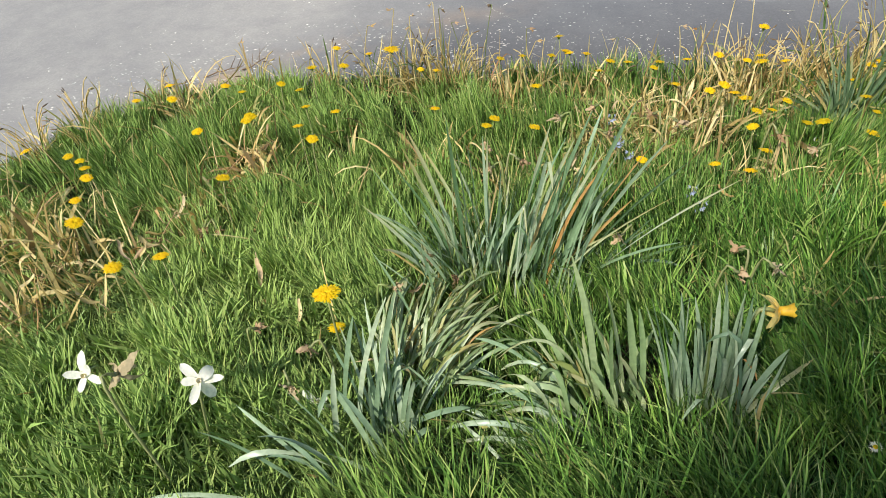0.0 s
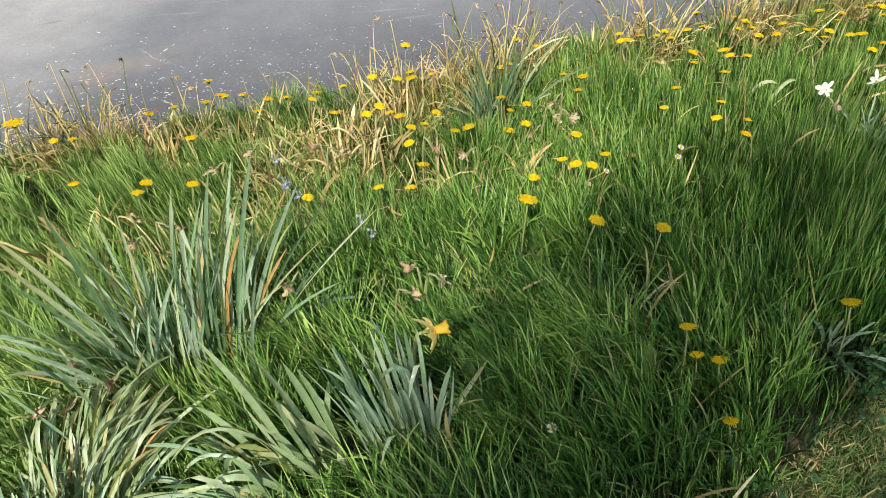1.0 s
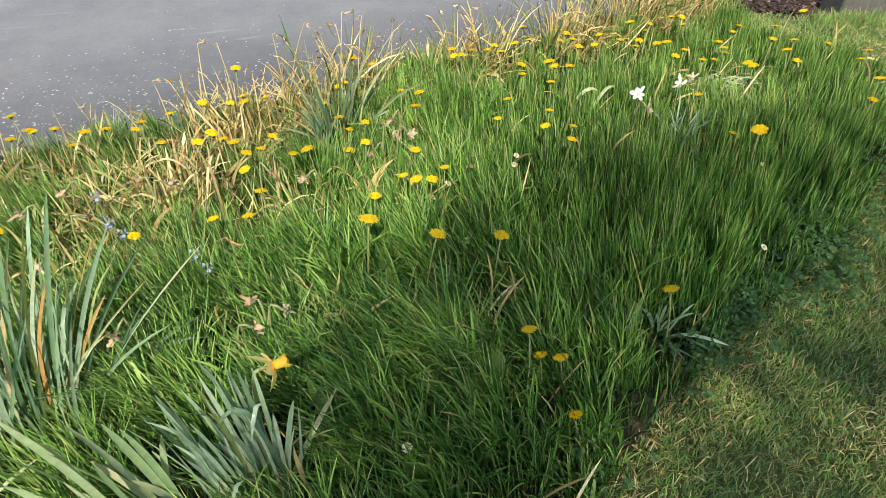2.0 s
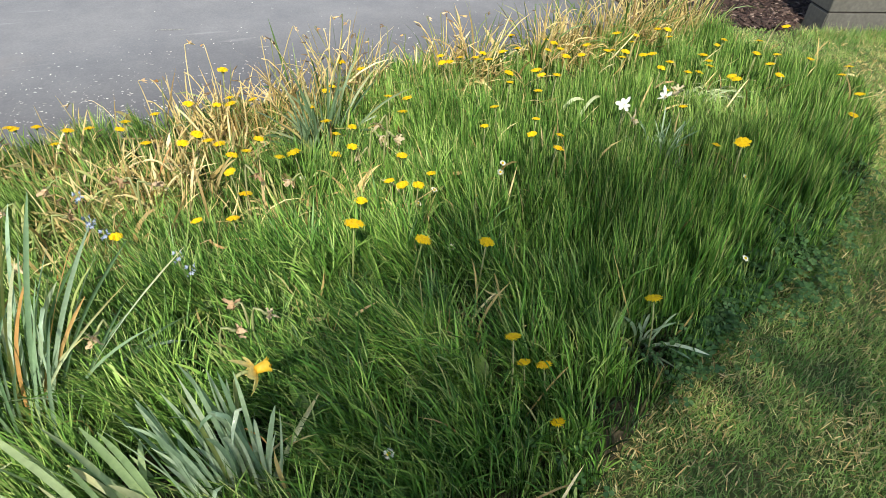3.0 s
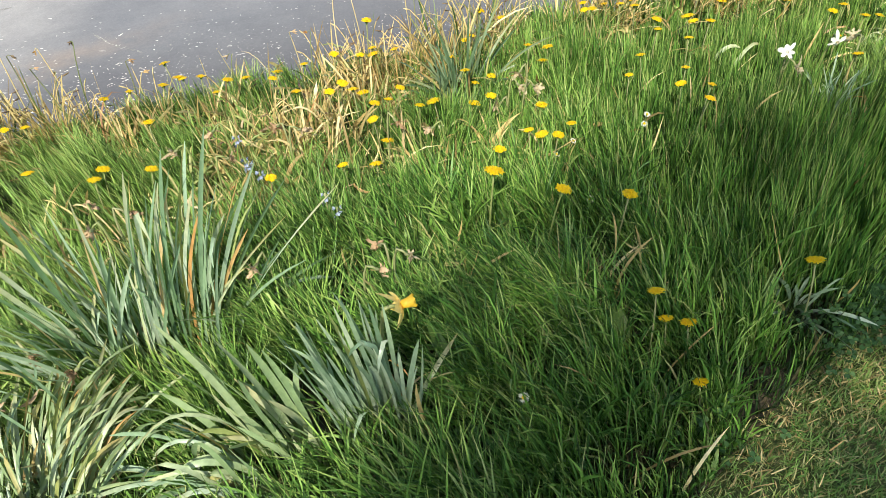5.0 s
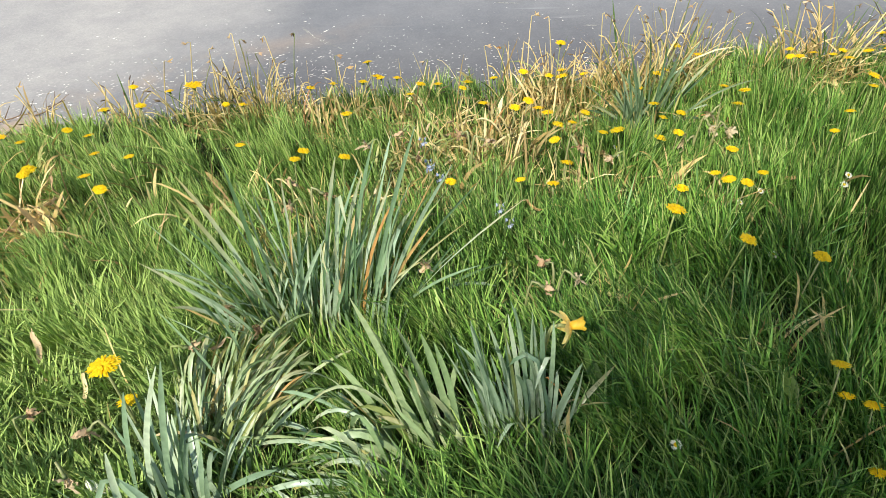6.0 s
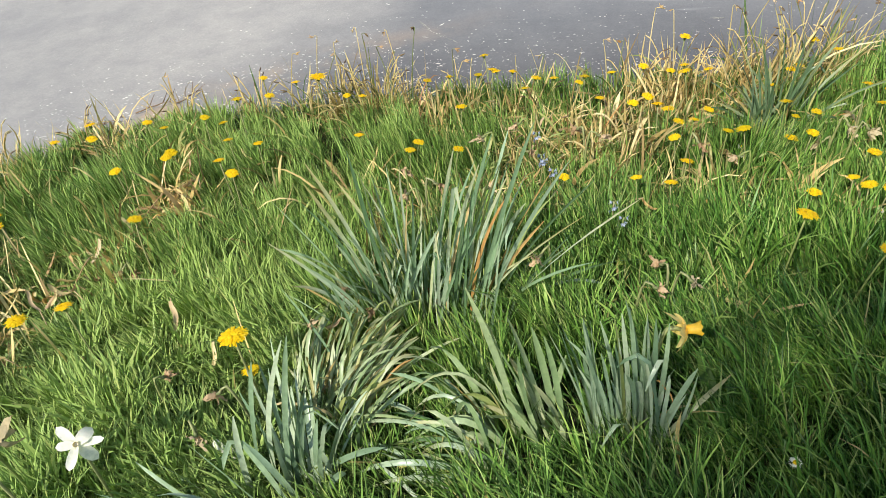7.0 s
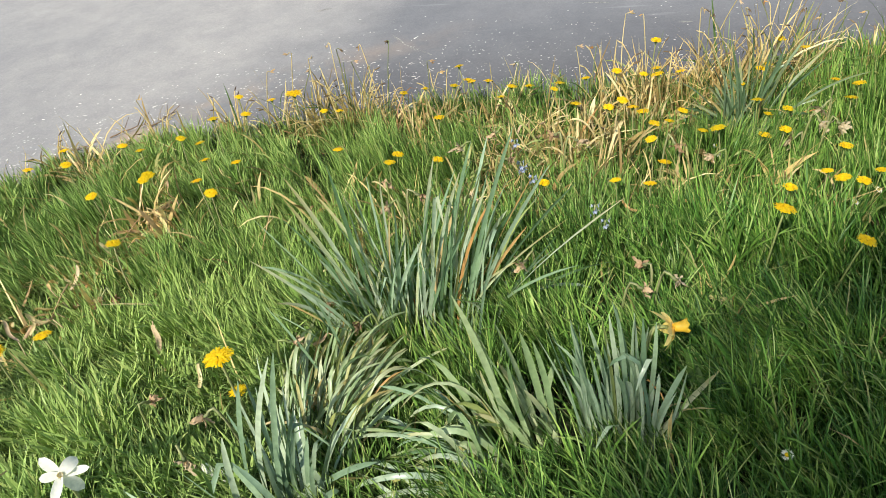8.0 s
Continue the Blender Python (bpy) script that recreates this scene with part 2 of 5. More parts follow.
def part(name, data, material, parent=None, label=""):
    """Links a bmesh or a (verts, faces) pair as one mesh object under a thing."""
    me = bpy.data.meshes.new(name)
    if isinstance(data, tuple):
        me.from_pydata([tuple(v) for v in data[0]], [], data[1])
        if len(data) > 2:
            a = me.attributes.new("along", "FLOAT", "POINT")
            a.data.foreach_set("value", data[2])
    else:
        data.to_mesh(me)
        data.free()
    me.materials.append(material)
    me.polygons.foreach_set("use_smooth", [True] * len(me.polygons))
    me.update()
    ob = new(name, me)
    if parent is not None:
        ob.parent = parent
    return tagged(ob, label) if label else ob


def thing(name, m, label, category, group="", kind=""):
    ob = new(name)
    ob.empty_display_size = 0.05
    ob.matrix_basis = m
    return tagged(ob, label, category, group, kind)


def join(*pieces):
    verts, faces = [], []
    for v, f in pieces:
        k = len(verts)
        verts += list(v)
        faces += [tuple(i + k for i in q) for q in f]
    return verts, faces


def bezier(a, b, c, n):
    a, b, c = Vector(a), Vector(b), Vector(c)
    return [a * (1 - t) ** 2 + b * (2 * t * (1 - t)) + c * t * t for t in (i / n for i in range(n + 1))]


def tube(path, radii, sides=6):
    verts, faces = [], []
    for i, p in enumerate(path):
        d = (path[min(i + 1, len(path) - 1)] - path[max(i - 1, 0)]).normalized()
        u = d.orthogonal().normalized()
        if i and u.dot(last) < 0:
            u = -u
        last = u
        w = d.cross(u)
        for k in range(sides):
            a = 2 * math.pi * k / sides
            verts.append(p + (u * math.cos(a) + w * math.sin(a)) * radii[i])
    for i in range(len(path) - 1):
        for k in range(sides):
            faces.append((i * sides + k, i * sides + (k + 1) % sides, (i + 1) * sides + (k + 1) % sides, (i + 1) * sides + k))
    faces.append(tuple(range(sides))[::-1])
    faces.append(tuple((len(path) - 1) * sides + k for k in range(sides)))
    return verts, faces


def strap(path, width, facing, channel=0.18, blunt=0.35, twist=0.0):
    """A long strap leaf along path: channelled, tapering to a rounded end; facing: which way its flat side looks."""
    verts, faces, along = [], [], []
    n = len(path) - 1
    for i, p in enumerate(path):
        s = i / n
        d = (path[min(i + 1, n)] - path[max(i - 1, 0)]).normalized()
        f = Vector(facing)
        side = d.cross(f)
        side = side.normalized() if side.length > 1e-4 else d.orthogonal().normalized()
        if twist:
            side.rotate(Matrix.Rotation(twist * s, 3, d))
        nor = side.cross(d).normalized()
        w = width * (0.72 + 0.28 * min(1, s * 3)) * (1 if s < 1 - blunt else math.sqrt(max(0.02, 1 - ((s - 1 + blunt) / blunt) ** 2)))
        verts += [p - side * w / 2 + nor * w * channel, p, p + side * w / 2 + nor * w * channel]
        along += [s] * 3
        if i:
            k = 3 * i
            faces += [(k - 3, k - 2, k + 1, k), (k - 2, k - 1, k + 2, k + 1)]
    return verts, faces, along


def blades(rng, x, y, z, length, width, heading, lean, bend, rows=5):
    """Vertices, faces and along-values of many grass blades at once (numpy arrays of one length)."""
    n = len(x)
    pos = np.stack([x, y, z], 1)
    tw = rng.uniform(-1.2, 1.2, n)
    flat_side = np.stack([-np.sin(heading), np.cos(heading), np.zeros(n)], 1)
    V = np.zeros((n, 2 * rows + 1, 3))
    A = np.zeros((n, 2 * rows + 1))
    for i in range(rows + 1):
        s = i / rows
        th = lean + bend * s ** 1.4
        d = np.stack([np.sin(th) * np.cos(heading), np.sin(th) * np.sin(heading), np.cos(th)], 1)
        up = np.stack([-np.cos(th) * np.cos(heading), -np.cos(th) * np.sin(heading), np.sin(th)], 1)
        side = flat_side * np.cos(tw)[:, None] + up * np.sin(tw)[:, None]
        w = width * (0.75 + 0.25 * min(1, 2.5 * s)) * (1 - max(0, s - 0.45) ** 1.6 * 1.3)
        pos[:, 2] = np.maximum(pos[:, 2], 0.006)
        if i < rows:
            V[:, 2 * i], V[:, 2 * i + 1] = pos - side * w[:, None] / 2, pos + side * w[:, None] / 2
            A[:, 2 * i:2 * i + 2] = s
        else:
            V[:, 2 * rows], A[:, 2 * rows] = pos, 1
        pos = pos + d * (length / rows)[:, None]
    quads = [(2 * i, 2 * i + 1, 2 * i + 3, 2 * i + 2) for i in range(rows - 1)]
    return V, A, quads, (2 * rows - 2, 2 * rows - 1, 2 * rows)


def blade_mesh(name, material, made, tone=None):
    V, A, quads, tri = made
    n, k, _ = V.shape
    loop_one = [v for q in quads for v in q] + list(tri)
    sizes = np.array([4] * len(quads) + [3])
    loops = (np.arange(n)[:, None] * k + np.array(loop_one)[None]).ravel()
    tot = np.tile(sizes, n)
    start = np.concatenate([[0], np.cumsum(tot)[:-1]])
    me = bpy.data.meshes.new(name)
    me.vertices.add(n * k)
    me.vertices.foreach_set("co", V.astype(np.float32).ravel())
    me.loops.add(len(loops))
    me.loops.foreach_set("vertex_index", loops.astype(np.int32))
    me.polygons.add(len(tot))
    me.polygons.foreach_set("loop_start", start.astype(np.int32))
    me.polygons.foreach_set("loop_total", tot.astype(np.int32))
    me.polygons.foreach_set("use_smooth", np.ones(len(tot), bool))
    me.update(calc_edges=True)
    at = me.attributes.new("along", "FLOAT", "POINT")
    at.data.foreach_set("value", A.astype(np.float32).ravel())
    if tone is not None:
        tn = me.attributes.new("tone", "FLOAT", "POINT")
        tn.data.foreach_set("value", np.repeat(tone, k).astype(np.float32))
    me.materials.append(material)
    return new(name, me)


# ---- the lie of the land ----
# kerbless edge of the road, from the side road on the west round the corner and along the verge to the mulch bed
ROAD_EDGE = [(-1.42, -6.0), (-1.40, -0.6), (-1.40, 0.6), (-1.40, 1.16), (-1.36, 1.40), (-1.28, 1.57), (-1.15, 1.71), (-0.98, 1.81), (-0.75, 1.875), (-0.45, 1.92),
             (-0.05, 1.97), (0.35, 2.06), (0.83, 2.15), (1.25, 2.22), (1.70, 2.34), (2.0, 2.42), (2.05, 3.4), (2.05, 9.0)]
# edge where the mown lawn begins
LAWN_EDGE = [(-1.40, -0.6), (-0.55, -0.2), (-0.1, 0.36), (0.30, 0.62), (0.55, 0.75), (0.74, 0.86), (0.90, 0.955), (1.09, 1.04), (1.32, 1.13), (1.56, 1.22), (1.72, 1.32),
             (1.83, 1.38), (2.00, 1.50), (2.16, 1.66), (2.25, 1.80), (2.25, 1.93), (2.17, 2.05), (2.06, 2.18), (1.97, 2.36)]


def dense(points, step=0.04):
    out = []
    for (ax, ay), (bx, by) in zip(points, points[1:]):
        k = max(1, int(math.hypot(bx - ax, by - ay) / step))
        out += [(ax + (bx - ax) * i / k, ay + (by - ay) * i / k) for i in range(k)]
    return np.array(out + [points[-1]])


def inside(x, y, poly):
    hit = np.zeros(len(x), bool)
    for (ax, ay), (bx, by) in zip(poly, list(poly[1:]) + [poly[0]]):
        if ay != by:
            hit ^= ((ay > y) != (by > y)) & (x < (bx - ax) * (y - ay) / (by - ay) + ax)
    return hit


def near(x, y, pts):
    best = np.full(len(x), 9.0)
    for a, b in pts:
        best = np.minimum(best, np.hypot(x - a, y - b))
    return best


EDGE_PTS, LAWN_PTS = dense(ROAD_EDGE[2:16]), dense(LAWN_EDGE[2:])
VERGE = ROAD_EDGE[1:16] + LAWN_EDGE[:0:-1]
LAWN_AREA = LAWN_EDGE + [(1.99, 2.40), (2.24, 2.33), (2.48, 2.23), (2.53, 2.24), (6.0, 1.485), (6.0, -6.0), (-1.42, -6.0)]


# one sheet of ground out to the horizon
bm = bmesh.new()
rings = [0.0, 8, 20, 60, 200, 800]
for r in rings[1:]:
    for k in range(32):
        a = 2 * math.pi * k / 32
        bm.verts.new((r * math.cos(a), r * math.sin(a), -0.09))
bm.verts.ensure_lookup_table()
bm.faces.new([bm.verts[k] for k in range(32)])
for j in range(4):
    for k in range(32):
        bm.faces.new([bm.verts[32 * j + k], bm.verts[32 * (j + 1) + k], bm.verts[32 * (j + 1) + (k + 1) % 32], bm.verts[32 * j + (k + 1) % 32]])
tagged(part("ground", bm, FIELD), "wide rough green ground round the verge", "ground", kind="structure")


def slab(name, outline, z, thick, material):
    b = bmesh.new()
    top = [b.verts.new((x, y, z)) for x, y in outline]
    f = b.faces.new(top)
    ext = bmesh.ops.extrude_face_region(b, geom=[f])
    bmesh.ops.translate(b, verts=[v for v in ext["geom"] if isinstance(v, bmesh.types.BMVert)], vec=(0, 0, -thick))
    bmesh.ops.triangulate(b, faces=b.faces[:])
    bmesh.ops.recalc_face_normals(b, faces=b.faces[:])
    ob = part(name, b, material)
    ob.data.polygons.foreach_set("use_smooth", [False] * len(ob.data.polygons))
    return ob


tagged(slab("verge_soil", [tuple(p) for p in dense(ROAD_EDGE[1:16], 0.15)][:-1] + [tuple(p) for p in dense(LAWN_EDGE[::-1], 0.15)][:-1], 0.0, 0.08, SOIL),
       "dark soil and thatch under the verge grass", "soil", kind="structure")
tagged(slab("lawn_soil", LAWN_AREA, -0.004, 0.08, FIELD), "mossy green turf under the mown lawn", "soil", kind="structure")
tagged(slab("mulch_soil", [(1.99, 2.41), (2.24, 2.34), (2.48, 2.24), (2.54, 2.29), (3.6, 2.07), (3.6, 6.0), (2.05, 6.0)], -0.006, 0.08, SOIL), "dark soil of the planting bed", "soil", kind="structure")


def build_road():
    """Fine sheet near the verge, with values for gutter dirt and washed silt."""
    nx, ny = 250, 150
    xs = np.concatenate([np.linspace(-30, -3.2, 12), np.linspace(-3.0, 2.5, nx - 12)])
    ys = np.concatenate([np.linspace(-6, 0.4, 12), np.linspace(0.6, 4.2, ny - 24), np.linspace(4.6, 9.0, 12)])
    X, Y = np.meshgrid(xs, ys)
    x, y = X.ravel(), Y.ravel()
    d = near(x, y, dense(ROAD_EDGE, 0.06))
    wob = np.array([noise.noise((a * 2.1, b * 2.1, 3.0)) for a, b in zip(x, y)])
    fade = np.clip((x + 0.95) / 0.5, 0, 1)
    dirt = np.clip(1.2 - (d + 0.16 * wob) / 0.60, 0, 1) * fade
    dust = np.clip((-0.86 - x + 0.45 * (y - 1.9) + 0.25 * wob) / 0.55, 0, 1)
    silt = np.exp(-((d - 0.15) / 0.10) ** 2) * np.exp(-((x + 1.15) / 0.20) ** 2) + 0.4 * np.exp(-((d - 0.36 - 0.5 * (x + 0.9)) / 0.09) ** 2) * np.exp(-((x + 0.75) / 0.4) ** 2)
    z = -0.035 + 0.004 * wob
    faces = [(j * nx + i, j * nx + i + 1, (j + 1) * nx + i + 1, (j + 1) * nx + i) for j in range(ny - 1) for i in range(nx - 1)]
    ob = part("road", (list(zip(x.tolist(), y.tolist(), z.tolist())), faces), ASPHALT)
    for nm, val in (("dirt", dirt), ("dust", dust), ("silt", np.clip(silt, 0, 1))):
        a = ob.data.attributes.new(nm, "FLOAT", "POINT")
        a.data.foreach_set("value", val.astype(np.float32))
    return tagged(ob, "pale grey worn asphalt road with dirty gutter", "road", kind="structure")


build_road()

# ---- low wall of a house and its planting bed ----


def build_wall():
    way = Vector((0.977, -0.213, 0))
    m = Matrix.Translation((2.525, 2.225, 0)) @ Matrix.Rotation(math.atan2(way.y, way.x), 4, "Z")
    wall = thing("house_wall", m, "pale grey rendered house wall with a thin dark joint", "wall", kind="structure")

    def block(name, x0, x1, y0, y1, z0, z1, material, bevel):
        b = bmesh.new()
        bmesh.ops.create_cube(b, size=1)
        bmesh.ops.transform(b, matrix=Matrix.Translation(((x0 + x1) / 2, (y0 + y1) / 2, (z0 + z1) / 2)) @ Matrix.Diagonal((x1 - x0, y1 - y0, z1 - z0, 1)), verts=b.verts)
        bmesh.ops.bevel(b, geom=b.edges[:], offset=bevel, segments=2, affect="EDGES")
        ob = part(name, b, material, wall)
        for f in ob.data.polygons:
            f.use_smooth = False
        return ob

    block("plinth", 0, 3.2, 0, 0.12, -0.08, 0.081, CONCRETE, 0.004)
    block("joint", 0.006, 3.2, 0.006, 0.12, 0.080, 0.087, TIMBER, 0.001)
    for k in range(14):
        block("panel", 0, 3.2, 0.001, 0.12, 0.086 + 0.15 * k, 0.235 + 0.15 * k, CONCRETE, 0.002)


build_wall()


def build_mulch():
    rng = np.random.default_rng(5)
    verts, faces = [], []
    for _ in range(9000):
        x, y = rng.uniform(2.02, 2.85), 2.24 + 1.3 * rng.random() ** 1.6
        if y < 2.25 + 0.40 * (2.48 - x) or (x > 2.46 and y < 2.30 + 0.5 * (x - 2.46)):
            continue
        a, l, w, tz = rng.uniform(0, 6.3), rng.uniform(0.008, 0.035), rng.uniform(0.004, 0.012), rng.uniform(-0.4, 0.4)
        c = Vector((x, y, 0.004 + 0.014 * rng.random()))
        u, v = Vector((math.cos(a), math.sin(a), tz)) * l / 2, Vector((-math.sin(a), math.cos(a), rng.uniform(-0.5, 0.5))) * w / 2
        k = len(verts)
        verts += [c - u - v * 0.6, c + u * 0.9 - v, c + u + v * 0.5, c - u * 0.8 + v, c + Vector((0, 0, 0.004))]
        faces += [(k, k + 1, k + 4), (k + 1, k + 2, k + 4), (k + 2, k + 3, k + 4), (k + 3, k, k + 4)]
    tagged(part("bark_mulch", (verts, faces), MULCH), "dark brown bark chips spread over the planting bed", "mulch", kind="stuff")


build_mulch()

# ---- where the dandelions stand ----
# heads: x, y; the height follows from the stretch they stand in
WEST = [
    (-1.16, 1.27), (-1.04, 1.27), (-1.04, 1.51), (-1.00, 1.59), (-1.00, 1.26), (-0.97, 1.24), (-0.95, 1.53), (-0.94, 1.21), (-0.91, 1.14), (-0.86, 1.08),
    (-0.85, 1.61), (-0.80, 1.41), (-0.79, 1.59), (-0.71, 1.49), (-0.71, 1.64), (-0.71, 1.47), (-0.70, 0.99), (-0.67, 1.73), (-0.65, 1.84), (-0.65, 1.62),
    (-0.60, 1.55), (-0.59, 1.75), (-0.58, 1.47), (-0.55, 1.82), (-0.52, 1.54),
]
CORNER = [
    (-0.39, 1.76), (-0.35, 1.76), (-0.30, 1.59), (-0.21, 1.84), (-0.17, 1.54), (-0.16, 1.86), (-0.16, 1.57), (-0.10, 1.72), (-0.09, 1.87), (-0.07, 1.55),
    (-0.06, 1.90), (-0.05, 1.89), (-0.01, 1.89), (0.03, 1.81), (0.05, 1.86), (0.09, 1.86),
]
MIDDLE = [
    (0.15, 1.84), (0.15, 1.47), (0.16, 1.87), (0.20, 1.77), (0.22, 1.89), (0.27, 1.75), (0.28, 1.48), (0.29, 1.92), (0.30, 1.78), (0.32, 1.75),
    (0.34, 1.73), (0.34, 1.47), (0.35, 1.90), (0.35, 1.62), (0.36, 1.68), (0.37, 1.54), (0.38, 1.93), (0.38, 1.90), (0.39, 1.69), (0.42, 1.73),
    (0.43, 1.91), (0.45, 1.65),
]
ROADSIDE_HEADS = [
    (0.48, 1.66), (0.55, 1.84), (0.56, 1.63), (0.57, 1.46), (0.57, 1.77), (0.58, 1.71), (0.60, 1.91), (0.60, 1.65), (0.62, 1.93), (0.62, 1.73),
    (0.64, 1.51), (0.66, 1.49), (0.67, 2.06), (0.69, 1.59), (0.69, 1.48), (0.71, 2.01),
]
EAST = [
    (0.73, 1.52), (0.74, 1.86), (0.75, 1.78), (0.78, 1.84), (0.91, 1.67), (0.93, 2.01), (0.94, 2.05), (0.95, 2.01), (0.97, 1.75), (0.99, 2.03),
    (1.00, 1.61), (1.03, 1.54), (1.03, 2.02), (1.04, 1.67), (1.06, 2.00), (1.06, 1.59),
]
FAR_EAST = [
    (1.06, 2.04), (1.06, 1.86), (1.08, 1.91), (1.11, 1.80), (1.12, 2.04), (1.16, 1.88), (1.16, 1.91), (1.17, 2.05), (1.19, 2.14), (1.20, 1.87),
    (1.25, 2.02), (1.28, 1.97), (1.28, 2.09), (1.29, 2.06), (1.29, 2.02), (1.33, 1.97), (1.40, 2.06),
]
FAR_END = [
    (1.41, 1.48), (1.44, 2.01), (1.45, 1.66), (1.46, 2.01), (1.46, 1.75), (1.46, 1.96), (1.49, 1.99), (1.53, 1.96), (1.53, 1.87), (1.54, 2.12),
    (1.55, 2.05), (1.56, 1.96), (1.58, 1.90), (1.59, 1.83), (1.59, 2.09), (1.62, 1.82), (1.68, 1.85), (1.69, 2.06), (1.69, 2.12), (1.70, 1.78),
    (1.70, 1.88), (1.70, 1.76), (1.71, 1.92), (1.72, 2.11), (1.80, 1.97), (1.84, 1.75), (1.85, 2.00), (1.86, 1.51), (1.87, 1.82), (1.88, 1.89),
    (1.94, 1.87), (1.96, 1.97), (1.98, 1.60), (2.02, 1.82), (2.03, 1.71), (2.10, 1.75), (2.14, 2.05),
]
# single heads that stand out: x, y, height, size
TALL = [
    (-0.279, 0.984, 0.19, 0.96),
    (-0.284, 0.992, 0.10, 0.66),
    (0.528, 1.334, 0.20, 0.80),
    (0.633, 1.285, 0.18, 0.68),
    (0.745, 1.271, 0.16, 0.66),
    (0.967, 1.083, 0.14, 0.66),
    (0.703, 1.067, 0.15, 0.58),
    (0.731, 0.951, 0.08, 0.50),
    (0.739, 1.025, 0.12, 0.56),
    (0.717, 1.046, 0.11, 0.50),
    (0.377, 1.968, 0.20, 0.62),
    (-0.494, 1.836, 0.16, 0.95),
    (-0.604, 1.220, 0.19, 0.62),
    (-0.591, 1.002, 0.19, 0.66),
    (1.419, 1.421, 0.17, 0.80),
    (-0.078, 1.892, 0.19, 0.55),
    (-0.516, 1.415, 0.16, 0.62),
]

# ---- grass of the verge ----
# dry patches: x, y, radius
DRY = [(-0.96, 1.05, 0.12), (-0.82, 1.00, 0.08), (-0.90, 0.93, 0.09), (-1.10, 1.12, 0.10), (-0.745, 1.25, 0.07), (-0.69, 1.42, 0.07), (-0.19, 1.80, 0.08), (0.03, 1.84, 0.09),
       (0.19, 1.74, 0.13), (0.06, 1.66, 0.08), (0.38, 1.90, 0.14), (0.52, 1.96, 0.12), (0.68, 2.02, 0.12), (0.28, 1.56, 0.05), (0.45, 1.54, 0.05), (0.60, 1.57, 0.05), (0.72, 1.66, 0.05),
       (1.05, 2.12, 0.10), (1.45, 2.20, 0.12), (1.80, 2.28, 0.12), (0.43, 1.27, 0.03), (-0.14, 1.06, 0.05), (-0.10, 1.42, 0.07), (0.02, 1.48, 0.08), (-0.21, 1.36, 0.05), (0.14, 1.52, 0.06), (-0.30, 1.50, 0.05), (-0.45, 1.87, 0.06), (-1.0, 1.66, 0.06), (0.72, 1.18, 0.03)]


def field(x, y, seed, scale):
    return np.array([noise.noise((a * scale, b * scale, seed)) for a, b in zip(x, y)])


def scatter(rng, n, x0, x1, y0, y1, poly):
    x, y = rng.uniform(x0, x1, n), rng.uniform(y0, y1, n)
    keep = inside(x, y, poly)
    return x[keep], y[keep]


def dryness(x, y):
    v = np.zeros(len(x))
    for a, b, r in DRY:
        v = np.maximum(v, np.exp(-((x - a) ** 2 + (y - b) ** 2) / (r * r)))
    return v


# feet of the daffodil clumps, where grass is thinner and shorter: x, y, radius
CLEAR = [(-0.03, 1.19, 0.06), (0.30, 1.0, 0.09), (0.15, 0.98, 0.11), (-0.12, 0.97, 0.12), (-0.16, 0.86, 0.10), (0.54, 1.82, 0.07), (0.97, 1.06, 0.08), (0.1, 0.93, 0.1), (-0.05, 0.93, 0.08), (-0.27, 0.95, 0.06), (0.02, 0.92, 0.12), (-0.06, 1.02, 0.10), (-0.27, 0.79, 0.11), (-0.36, 0.74, 0.08), (1.16, 1.12, 0.06), (1.29, 1.17, 0.06), (1.42, 1.22, 0.06)]


